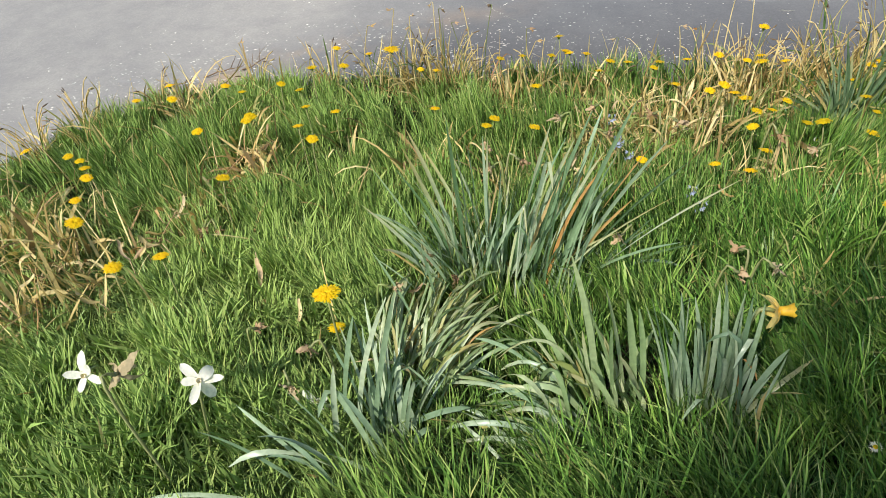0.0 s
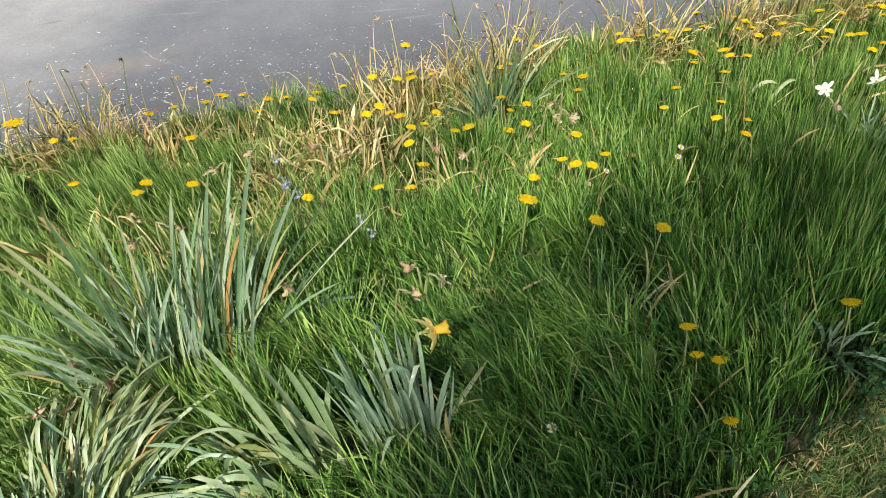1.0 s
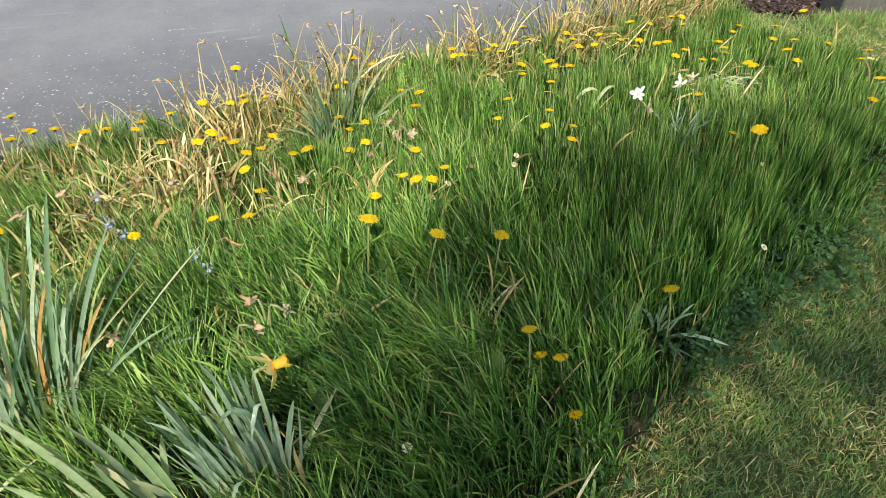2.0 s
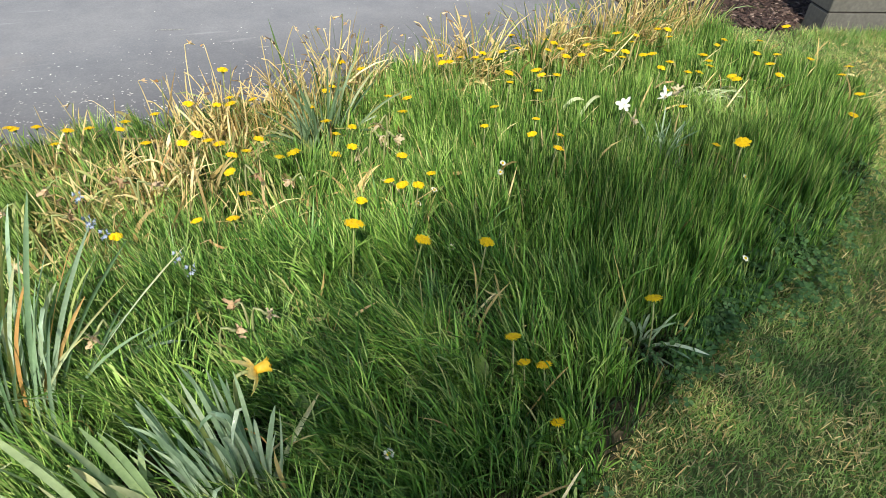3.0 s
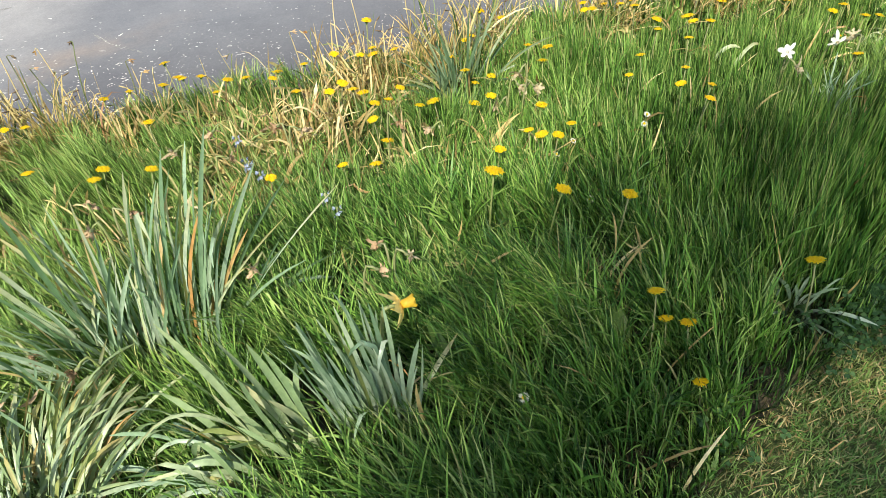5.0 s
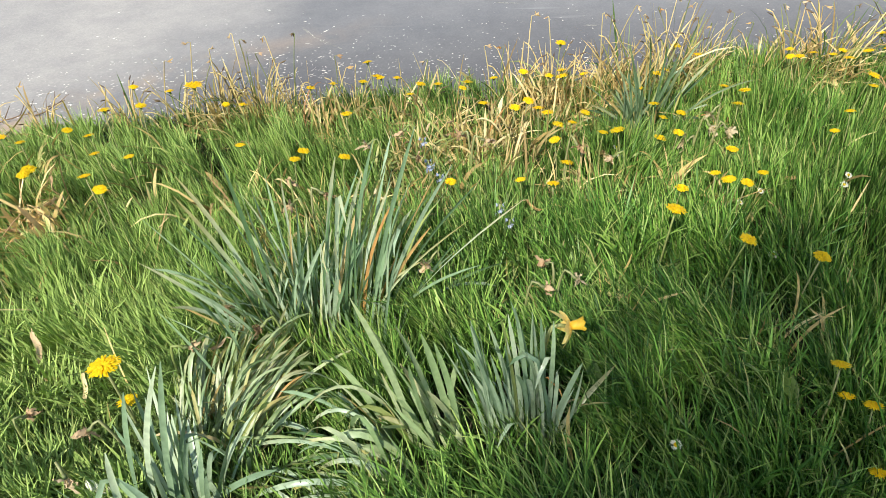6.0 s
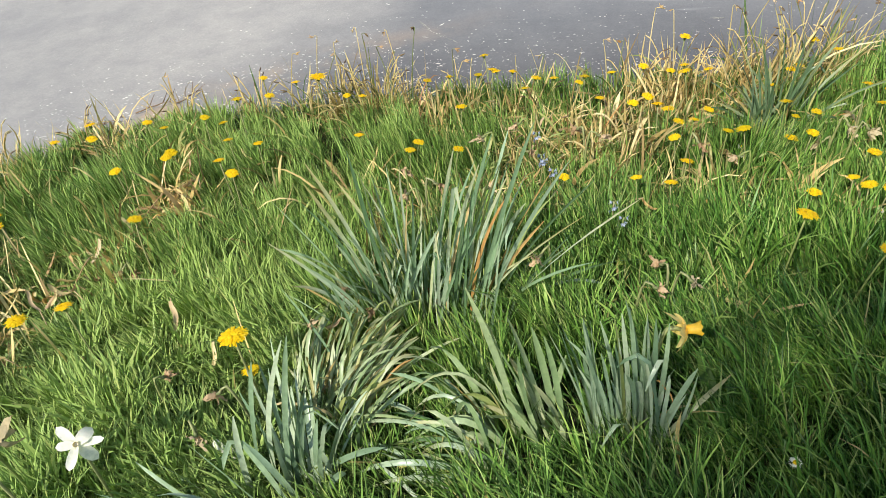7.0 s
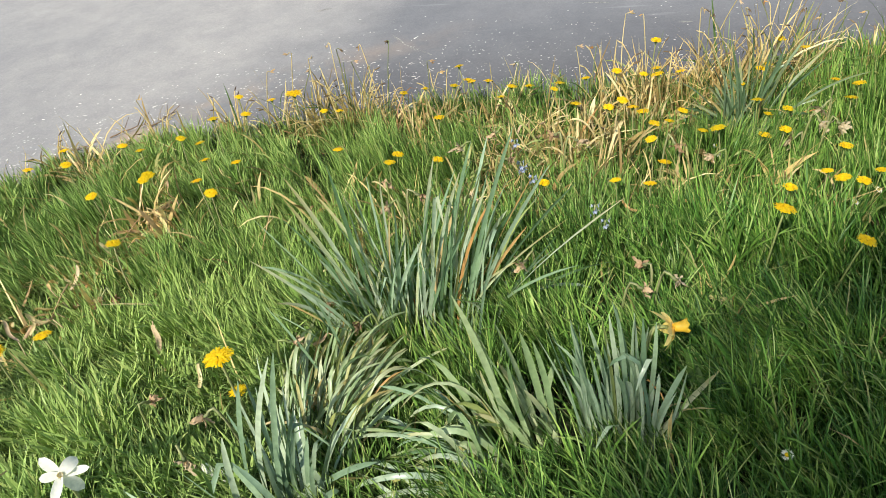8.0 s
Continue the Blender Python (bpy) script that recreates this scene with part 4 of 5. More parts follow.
ROADSIDE = [(0.558, 1.832, 0.461, 1.819, 0.22, 0.03), (0.564, 1.83, 0.514, 1.832, 0.24, 0.02), (0.571, 1.828, 0.582, 1.857, 0.24, 0.015), (0.581, 1.825, 0.657, 1.845, 0.25, 0.02),
            (0.586, 1.823, 0.701, 1.817, 0.23, 0.03), (0.589, 1.815, 0.753, 1.813, 0.17, 0.05), (0.584, 1.811, 0.711, 1.767, 0.12, 0.06), (0.549, 1.827, 0.429, 1.832, 0.15, 0.06),
            (0.542, 1.824, 0.439, 1.815, 0.1, 0.06), (0.568, 1.829, 0.537, 1.84, 0.2, 0.02), (0.577, 1.826, 0.617, 1.825, 0.21, 0.02), (0.555, 1.82, 0.507, 1.825, 0.12, 0.07)]
DEAD = [
    (0.024, 1.205, 0.154, 1.218, 0.343, 0.02),
    (0.029, 1.206, 0.135, 1.22, 0.255, 0.02),
    (0.014, 1.204, 0.082, 1.218, 0.31, 0.02),
    (-0.031, 1.198, 0.059, 1.219, 0.338, 0.02),
]
SPLAY = [(0.979, 1.097, 0.937, 1.097, 0.1, 0.02), (0.987, 1.092, 1.007, 1.068, 0.09, 0.02), (0.987, 1.085, 1.029, 1.02, 0.07, 0.05), (0.981, 1.079, 0.993, 0.988, 0.05, 0.05),
         (0.971, 1.083, 0.918, 1.019, 0.05, 0.03), (0.974, 1.093, 0.905, 1.069, 0.09, 0.02), (0.984, 1.096, 0.969, 1.083, 0.11, 0.02), (0.984, 1.085, 0.993, 1.018, 0.08, 0.04),
         (0.976, 1.081, 0.956, 1.006, 0.05, 0.05), (0.969, 1.088, 0.889, 1.057, 0.06, 0.04)]


def daffodil_clump(rows, extra, width, material, label, seed, odd=0.08, spread=0.03, shrink=0.85, dead=(), upright=0.0):
    """The main leaves by rows, and between them more of the same habit; each leaf is a part of its own."""
    rng = random.Random(seed)
    cx, cy = sum(r[0] for r in rows) / len(rows), sum(r[1] for r in rows) / len(rows)
    clump = thing("daffodil_clump", pose(cx, cy, 0), label, "daffodil leaves", "daffodil clumps on the verge")
    todo = [(r, 1.0) for r in rows]
    for _ in range(extra):
        i = rng.randrange(len(rows))
        a, b, f = rows[i], rows[(i + 1) % len(rows)], rng.random()
        if math.dist(a[2:5], b[2:5]) > 0.16:
            b = a
        r = [u + (v - u) * f for u, v in zip(a, b)]
        r[0] += rng.gauss(0, spread * 0.7)
        r[1] += rng.gauss(0, spread)
        k = rng.triangular(0.35, 1.03, 0.9) * shrink / 0.85
        r[2] = r[0] + (r[2] - r[0]) * k + rng.gauss(0, spread)
        r[3] = r[1] + (r[3] - r[1]) * k + rng.gauss(0, spread)
        if r[2] - r[0] > 0.06 and rng.random() < upright:
            r[2] = r[0] + (r[2] - r[0]) * rng.uniform(0.15, 0.6)
        r[4] = max(0.03, r[4] * k)
        r[5] = abs(r[5] + rng.gauss(0, 0.015))
        todo.append((r, rng.uniform(0.6, 1.0)))
    todo += [(r, 2.0) for r in dead]
    for (bx, by, tx, ty, tz, arch), thin in todo:
        foot, end = Vector((bx - cx, by - cy, 0)), Vector((tx - cx, ty - cy, tz))
        mid = foot * 0.5 + end * 0.5 + Vector((rng.gauss(0, 0.008), rng.gauss(0, 0.008), arch * 1.6))
        if arch < 0.03:
            mid = foot * 0.55 + end * 0.45 + Vector((foot.x - end.x, foot.y - end.y, 0)) * rng.uniform(0.05, 0.3) + Vector((0, 0, 0.02))
        p = bezier(foot, mid, end, 9)
        if rng.random() < 0.05 and arch < 0.03:
            # end folded over
            d = (p[-3] - p[-5]).normalized()
            out = Vector((rng.gauss(0, 1), rng.gauss(0, 1), 0)).normalized()
            p = p[:-2] + [p[-3] + d * 0.01 + out * 0.012, p[-3] + out * 0.028 - Vector((0, 0, 0.006)), p[-3] + out * 0.036 - Vector((0, 0, 0.024))]
        # ends nod outwards
        nod = rng.uniform(0.0, 0.013) if rng.random() < 0.45 else 0.002
        way = Vector((end.x - foot.x + rng.gauss(0, 0.03), end.y - foot.y + rng.gauss(0, 0.03), 0))
        way = way.normalized() if way.length > 1e-3 else Vector((1, 0, 0))
        for i in range(5, len(p)):
            f = ((i - 4) / (len(p) - 5)) ** 2
            p[i] = p[i] + way * (nod * f) - Vector((0, 0, 0.7 * nod * f))
        mat = material
        if thin > 1.5:
            mat, thin = RUST_LEAF, 0.9
        elif rng.random() < odd:
            mat, thin = (RUST_LEAF, thin * 0.6) if rng.random() < 0.15 else (YELLOW_LEAF, thin)
        face = Vector((rng.gauss(0.1, 0.8), -1, rng.uniform(-0.1, 0.7)))
        part("leaf", strap(p, width * thin * rng.uniform(0.85, 1.1), face, rng.uniform(0.06, 0.22), rng.uniform(0.18, 0.4), rng.gauss(0, 0.8)), mat, clump,
             {YELLOW_LEAF: "yellowing leaf", RUST_LEAF: "dead rust-brown leaf"}.get(mat, ""))
    return clump


daffodil_clump([(a, b, c, d, 1.06 * e, f) for a, b, c, d, e, f in CENTRE_WEST + CENTRE_EAST], 120, 0.0060, DAFF_LEAF, "large upright clump of grey-green daffodil leaves in the grass", 21, 0.07, 0.034, 0.8, dead=DEAD, upright=0.5)
daffodil_clump(BLUE, 48, 0.0066, BLUE_LEAF, "dense clump of bluish daffodil leaves beside a yellow daffodil", 22, 0.06, 0.014, 0.9)
daffodil_clump(PALE, 40, 0.0088, PALE_LEAF, "spreading clump of pale green arching daffodil leaves", 23, 0.05, 0.02)
daffodil_clump(FLAT, 165, 0.0066, PALE_LEAF, "flattened clump of yellowing daffodil leaves lying over the grass", 24, 0.24, 0.026, 0.95)
LOW = [(0.141, 0.945, -0.03, 1.024, 0.13, 0.05), (0.138, 0.94, -0.083, 0.943, 0.08, 0.07), (0.128, 0.952, -0.056, 1.006, 0.12, 0.06), (0.124, 0.922, -0.074, 0.885, 0.05, 0.07),
       (0.133, 0.948, 0.01, 0.949, 0.07, 0.07), (0.131, 0.933, -0.021, 0.933, 0.06, 0.06), (0.11, 0.909, -0.092, 0.996, 0.06, 0.05), (0.103, 0.899, -0.065, 0.868, 0.03, 0.06),
       (0.114, 0.939, 0.023, 1.009, 0.12, 0.05), (0.094, 0.905, -0.03, 0.9, 0.04, 0.06), (0.074, 0.882, -0.096, 0.917, 0.05, 0.05), (0.303, 0.982, 0.41, 1.067, 0.13, 0.01)]
daffodil_clump(LOW, 22, 0.0080, DAFF_LEAF, "low pale daffodil leaves arching down over the grass", 30, 0.1, 0.016)
ARCHING = [(-0.163, 0.793, -0.316, 0.724, 0.12, 0.08), (-0.181, 0.771, -0.332, 0.796, 0.15, 0.03), (-0.209, 0.756, -0.38, 0.754, 0.13, 0.05),
           (-0.147, 0.798, -0.274, 0.827, 0.16, 0.03), (-0.218, 0.736, -0.403, 0.664, 0.11, 0.06), (-0.135, 0.81, -0.236, 0.861, 0.19, 0.02),
           (-0.13, 0.82, -0.201, 0.844, 0.16, 0.025), (-0.147, 0.843, -0.213, 0.94, 0.2, 0.02), (-0.139, 0.845, -0.207, 0.968, 0.21, 0.02),
           (-0.132, 0.838, -0.181, 0.941, 0.17, 0.02), (-0.122, 0.836, -0.152, 0.933, 0.15, 0.02), (-0.168, 0.783, -0.289, 0.764, 0.14, 0.05)]
daffodil_clump(NEAR + ARCHING, 26, 0.0078, BLUE_LEAF, "broad grey-green daffodil leaves arching over the grass", 25, 0.0, 0.025)
daffodil_clump([(a, b, c, d, 1.08 * e, 0.5 * f) for a, b, c, d, e, f in ROADSIDE], 80, 0.0062, GREEN_LEAF, "dark green daffodil leaves among dry grass near the road", 26, 0.15, 0.025, upright=0.5)
daffodil_clump([(a, b, a + 1.25 * (c - a), b + 1.25 * (d - b), e, 0.012) for a, b, c, d, e, f in SPLAY], 10, 0.0060, BLUE_LEAF, "small splayed rosette of pale strap leaves by the lawn", 27, 0.05, 0.012)
FAR_ROWS = [(1.34, 1.60, 1.30, 1.62, 0.14, 0.02), (1.36, 1.60, 1.37, 1.63, 0.16, 0.02), (1.38, 1.60, 1.44, 1.61, 0.13, 0.02), (1.35, 1.59, 1.33, 1.55, 0.13, 0.02)]
daffodil_clump(FAR_ROWS, 34, 0.0045, BLUE_LEAF, "thin bluish daffodil leaves below white daffodils", 28, 0.04, 0.03)
BENT_ROWS = [(1.62, 1.80, 1.70, 1.77, 0.09, 0.04), (1.64, 1.81, 1.75, 1.80, 0.08, 0.04), (1.66, 1.80, 1.60, 1.74, 0.08, 0.04), (1.70, 1.80, 1.80, 1.76, 0.07, 0.05)]
daffodil_clump(BENT_ROWS, 60, 0.0042, PALE_LEAF, "low clump of bent pale leaves in the far grass", 29, 0.06, 0.05)

# dying leaves among the dry patches: x, y of each clump, spread, height
for k, (x, y, r, h) in enumerate(((0.06, 1.66, 0.05, 0.17), (0.17, 1.70, 0.06, 0.18), (0.29, 1.72, 0.05, 0.19), (-0.04, 1.58, 0.04, 0.16), (0.36, 1.86, 0.06, 0.18), (0.44, 1.60, 0.04, 0.15),
                                  (0.60, 1.55, 0.04, 0.16), (-0.62, 1.40, 0.04, 0.13), (0.70, 1.50, 0.04, 0.15), (-0.12, 1.80, 0.05, 0.16), (0.24, 1.60, 0.05, 0.17), (-0.10, 1.42, 0.04, 0.17), (0.0, 1.48, 0.05, 0.18), (-0.19, 1.33, 0.04, 0.15), (0.07, 1.44, 0.04, 0.17), (0.14, 1.55, 0.04, 0.18), (-0.80, 1.56, 0.05, 0.12))):
    turn_rng = random.Random(800 + k)
    rows = []
    for _ in range(9):
        a, b = turn_rng.uniform(0, 6.28), turn_rng.uniform(0.3, 1.0)
        rows.append((x + 0.3 * r * math.cos(a), y + 0.3 * r * math.sin(a), x + (r + 0.06 * b) * math.cos(a), y + (r + 0.06 * b) * math.sin(a), h * turn_rng.uniform(0.25, 1.0), 0.01 + 0.06 * b * b))
    daffodil_clump(rows, 12, 0.0048, STRAW_LEAF if k % 3 else YELLOW_LEAF, "dying straw-coloured daffodil leaves collapsing in the grass", 840 + k, 0.45, 0.02)

TWO_PALE = [(1.165, 1.80, 1.235, 1.79, 0.115, 0.05), (1.225, 1.80, 1.285, 1.79, 0.115, 0.045), (1.20, 1.80, 1.19, 1.78, 0.12, 0.01)]
daffodil_clump(TWO_PALE, 0, 0.0085, PALE_LEAF, "few pale bowed daffodil leaves shining in the grass", 33, 0.0, 0.0)

# ---- dandelions ----


def dandelion_parts(owner, lean, open_, height, seed):
    rng = random.Random(seed)
    tip = Vector((lean[0] * 0.5, lean[1] * 0.5, height))
    p = bezier((0, 0, 0), (rng.gauss(0, 0.006), rng.gauss(0, 0.006), height * 0.6), tip, 7)
    part("stem", tube(p, [0.0028 - 0.0008 * i / 7 for i in range(8)], 6), STEM, owner)
    axis = Vector((lean[0], lean[1], 0.22)).normalized()
    u = axis.orthogonal().normalized()
    w = axis.cross(u)
    cup = []
    v, f = tube([tip - axis * 0.011, tip - axis * 0.006, tip + axis * 0.001], [0.0028, 0.0062, 0.0068], 10)
    cup.append((v, f))
    for k in range(9):
        a = 0.7 * k
        d = u * math.cos(a) + w * math.sin(a)
        e = w * math.cos(a) - u * math.sin(a)
        b0 = tip - axis * 0.009
        cup.append(([b0 - e * 0.0014 + d * 0.004, b0 + e * 0.0014 + d * 0.004, b0 + d * 0.011 - axis * (0.004 + 0.004 * rng.random())], [(0, 1, 2)]))
    part("calyx", join(*cup), CALYX, owner)
    florets = []
    for ring, (count, r0, r1, rise) in enumerate(((32, 0.005, 0.0225, 0.0005), (28, 0.004, 0.0190, 0.0022), (22, 0.003, 0.0140, 0.0038), (14, 0.001, 0.0085, 0.0045))):
        for k in range(count):
            a = 2 * math.pi * (k + 0.5 * (ring % 2) + rng.uniform(-0.25, 0.25)) / count
            d, e = u * math.cos(a) + w * math.sin(a), w * math.cos(a) - u * math.sin(a)
            ln = r1 * rng.uniform(0.86, 1.08) * open_
            up = rise + (1 - open_) * 0.02
            wd = 0.0016
            root = tip + d * r0 * 0.6 + axis * 0.002
            m1 = tip + d * (r0 + (ln - r0) * 0.55) + axis * (up + rng.uniform(0.0, 0.0025))
            m2 = tip + d * ln + axis * (up * rng.uniform(0.55, 1.1) + rng.uniform(-0.0015, 0.002))
            florets.append(([root - e * wd * 0.5, root + e * wd * 0.5, m1 - e * wd, m1 + e * wd, m2 - e * wd * 0.9, m2 + e * wd * 0.9], [(0, 1, 3, 2), (2, 3, 5, 4)]))
    part("flower_head", join(*florets), YELLOW, owner)
    return tip


DANDELION_LABEL = "open yellow dandelion on a pale stem in the grass"
KINDS = []
for k, (lean, open_) in enumerate((((0.01, 0.04), 1.0), ((-0.03, 0.05), 1.0), ((0.02, 0.0), 0.92), ((-0.02, 0.07), 1.05), ((0.05, 0.03), 0.95), ((0.0, 0.03), 1.05), ((-0.02, 0.10), 1.0))):
    first = thing("dandelion", pose(-0.27 + k, 30, 0), DANDELION_LABEL, "dandelion", "dandelions on the verge")
    KINDS.append((first, dandelion_parts(first, lean, open_, 0.36, 40 + k)))

def plant_dandelions():
    rng = random.Random(77)
    own = {}
    spots = [(x, y, 0.152, rng.uniform(0.50, 0.66) if y > 1.12 else rng.uniform(0.70, 0.84)) for x, y in WEST]
    spots += [(x, y, 0.15, rng.uniform(0.46, 0.62)) for x, y in CORNER + MIDDLE + ROADSIDE_HEADS]
    spots += [(x, y, 0.145, rng.uniform(0.46, 0.62)) for x, y in EAST]
    spots += [(x, y, 0.13 if x > 1.35 else 0.145, rng.uniform(0.48, 0.68)) for x, y in FAR_EAST + FAR_END] + list(TALL)
    for x, y, z, s in spots:
        k = 6 if y < 1.12 and x > 0 else rng.randrange(5) if s < 0.9 else 5
        first, tip = KINDS[k]
        turn = Matrix.Rotation(rng.gauss(0.0, 0.6), 4, "Z")
        off = turn @ (tip * s)
        m = Matrix.Translation((x - off.x, y - off.y, z - tip.z * s)) @ turn @ Matrix.Diagonal((s, s, s, 1))
        if k in own:
            copy_thing(first, m)
        else:
            own[k] = m
    for k, m in own.items():
        KINDS[k][0].matrix_basis = m


plant_dandelions()

# ---- daffodils, white and yellow, open and withered ----


def petal(centre, d, e, n, length, width, cup, fold=0.0, steps=6, blunt=0.7):
    """One oval petal from centre along d, e across, n its upper side."""
    verts, faces = [], []
    for i in range(steps + 1):
        s = i / steps
        w = width * (math.sin(math.pi * min(1, 0.12 + 0.88 * s) ** (1.5 if blunt < 0.6 else 0.8)) ** blunt * 0.5 + 0.02)
        lift = cup * math.sin(s * 1.6) * length + fold * s * s * length
        c = centre + d * (length * s) + n * lift
        verts += [c - e * w + n * w * 0.25, c, c + e * w + n * w * 0.25]
        if i:
            k = 3 * i
            faces += [(k - 3, k - 2, k + 1, k), (k - 2, k - 1, k + 2, k + 1)]
    return verts, faces


def axes(axis, spin=0.0):
    a = Vector(axis).normalized()
    u = a.cross(Vector((0, 0, 1)))
    u = u.normalized() if u.length > 1e-3 else Vector((1, 0, 0))
    u.rotate(Matrix.Rotation(spin, 3, a))
    return a, u, a.cross(u)


def neck(head, axis, height, lean=(0.0, 0.0)):
    """Stem path: up from the soil, then bent over towards the flower."""
    a = Vector(axis).normalized()
    back = -a * 0.022
    top = back + Vector((0, 0, 0.004))
    p = bezier((back.x * 1.4 + lean[0], back.y * 1.4 + lean[1], -height), (back.x * 1.6, back.y * 1.6, -0.02), top, 6)
    return p + [back * 0.55 + Vector((0, 0, 0.004)), back * 0.2]


def white_daffodil(x, y, z, axis, size, spin, label, seed, lost=()):
    rng = random.Random(seed)
    t = thing("white_daffodil", pose(x, y, z), label, "daffodil", "white daffodils")
    a, u, w = axes(axis, spin)
    p = neck(None, axis, z, (-0.34 * z, 0.10 * z) if x < -0.28 else (0.0, 0.0))
    part("stem", tube(p, [0.0020] * len(p), 6), STEM, t)
    for k in range(6):
        if k in lost:
            continue
        ang = math.pi / 3 * k + rng.gauss(0, 0.22)
        d, e = u * math.cos(ang) + w * math.sin(ang), w * math.cos(ang) - u * math.sin(ang)
        part("petal", petal(a * (0.001 * (k % 2)), d, e, a, size * rng.uniform(0.72, 1.12), size * rng.uniform(0.32, 0.52), rng.uniform(-0.35, 0.35), rng.uniform(-0.6, 0.5), 8, 0.42), WHITE, t)
    ring = [a * h for h in (0.0, 0.003, 0.005)]
    v, f = tube(ring, [0.0016, 0.0024, 0.0030], 10)
    part("cup", (v, f[:-1]), CREAM, t, "small pale yellow cup")
    return t


def withered_daffodil(x, y, z, seed, material, label, size=0.024, petals=7):
    """A dead head: petals shrivelled round the drooping cup."""
    rng = random.Random(seed)
    ax = Vector((rng.gauss(0, 1), rng.gauss(-0.3, 0.8), -0.5))
    t = thing("withered_daffodil", pose(x, y, z), label, "withered daffodil", "withered daffodils")
    a, u, w = axes(ax, rng.random() * 3)
    p = neck(None, ax, z)
    part("stem", tube(p, [0.0021] * len(p), 5), STEM, t)
    bits = []
    for k in range(petals):
        ang = 6.283 * k / petals + rng.gauss(0, 0.3)
        d = (u * math.cos(ang) + w * math.sin(ang)) * rng.uniform(0.25, 0.9) + a * rng.uniform(0.3, 1.0)
        d.normalize()
        e = d.cross(a).normalized()
        v, f = petal(Vector((0, 0, 0)), d, e, e.cross(d), size * rng.uniform(0.6, 1.25), size * rng.uniform(0.3, 0.5), rng.uniform(-0.5, 0.5), rng.uniform(-0.7, 0.7), 7)
        bits.append(([q + Vector((rng.gauss(0, 0.0011), rng.gauss(0, 0.0011), rng.gauss(0, 0.0011))) for q in v], f))
    part("shrivelled_petals", join(*bits), material, t)
    part("seed_pod", tube([-a * 0.010, -a * 0.005, Vector((0, 0, 0))], [0.0018, 0.0030, 0.0022], 7), EDGE_STEM, t)
    return t


def yellow_daffodil(x, y, z):
    t = thing("yellow_daffodil", pose(x, y, z), "fading yellow daffodil with a long trumpet beside bluish leaves", "daffodil")
    a, u, w = axes((0.95, 0.1, 0.16), 0.2)
    rng = random.Random(3)
    p = neck(None, a, z)
    part("stem", tube(p, [0.0026] * len(p), 6), STEM, t)
    path = [a * h for h in (0.0, 0.005, 0.010, 0.014, 0.018)]
    v, f = tube(path, [0.005, 0.006, 0.0066, 0.0078, 0.0098], 14)
    v = [q + a * (0.0018 * math.sin(k * 2.7)) * (1 if k // 14 == 4 else 0) for k, q in enumerate(v)]
    part("trumpet", (v, f[:-1]), TRUMPET, t)
    for k in range(6):
        ang = math.pi / 3 * k + rng.gauss(0, 0.15)
        d = u * math.cos(ang) + w * math.sin(ang) - a * rng.uniform(0.0, 0.35)
        d.z -= 0.25
        d.normalize()
        e = a.cross(d).normalized()
        part("petal", petal(Vector((0, 0, 0)), d, e, a, 0.028 * rng.uniform(0.85, 1.1), 0.017, rng.uniform(-0.2, 0.1), rng.uniform(-0.4, 0.1)), PALE_YELLOW, t)
    return t


white_daffodil(-0.307, 0.741, 0.29, (0.45, -0.30, 0.62), 0.027, 0.5, "white star-shaped daffodil wide open over the grass", 1)
white_daffodil(-0.449, 0.716, 0.29, (0.15, -0.62, 0.45), 0.026, 0.9, "white daffodil turned sideways beside a withered one", 2, (1,))
withered_daffodil(-0.415, 0.73, 0.285, 3, CREAM, "cream daffodil with half-withered papery petals", 0.027, 8)
white_daffodil(-0.27, 0.87, 0.075, (0.3, -0.5, 0.5), 0.024, 0.2, "small white daffodil low between broad leaves", 4, (1, 4))
white_daffodil(1.28, 1.673, 0.15, (-0.6, -0.7, 0.25), 0.021, 0.1, "white daffodil nodding over the far grass", 5)
withered_daffodil(1.273, 1.621, 0.14, 6, CREAM, "cream daffodil fading beside a white one", 0.02, 7)
white_daffodil(1.41, 1.689, 0.15, (-0.2, -0.9, -0.1), 0.020, 0.6, "white daffodil with hanging head on a tall stem", 7)
withered_daffodil(1.459, 1.698, 0.155, 8, CREAM, "pale faded daffodil head turned upwards", 0.022, 7)
yellow_daffodil(0.335, 1.035, 0.245)

SHRIVEL = "brown shrivelled daffodil head on its stem"
PAPERY = "pale papery withered daffodil head on a tall stem"
for k, (x, y, z) in enumerate(((0.681, 1.729, 0.15), (0.662, 1.658, 0.16), (0.693, 1.649, 0.16), (0.62, 1.66, 0.12))):
    withered_daffodil(x, y, z, 30 + k, CREAM, PAPERY, 0.020)
BROWN_HEADS = [(-0.288, 0.917, 0.14), (-0.401, 0.947, 0.12), (-0.295, 0.859, 0.12), (-0.106, 1.096, 0.15), (-0.168, 1.129, 0.16), (-0.207, 1.062, 0.14), (0.366, 1.217, 0.15), (0.317, 1.207, 0.14), (0.133, 1.223, 0.17),
               (0.03, 1.36, 0.20), (0.32, 1.273, 0.13), (0.458, 1.559, 0.15), (0.395, 1.599, 0.15), (0.044, 1.60, 0.18), (-0.02, 1.55, 0.18),
               (-0.10, 1.30, 0.22), (-0.06, 1.36, 0.20), (0.08, 1.52, 0.17), (-0.64, 1.16, 0.10), (-0.66, 1.18, 0.09), (-0.62, 1.17, 0.10), (0.16, 1.64, 0.15), (0.21, 1.60, 0.16), (-0.14, 1.42, 0.18)]
for k, (x, y, z) in enumerate(BROWN_HEADS):
    withered_daffodil(x, y, z, 50 + k, BROWN, SHRIVEL, 0.016)

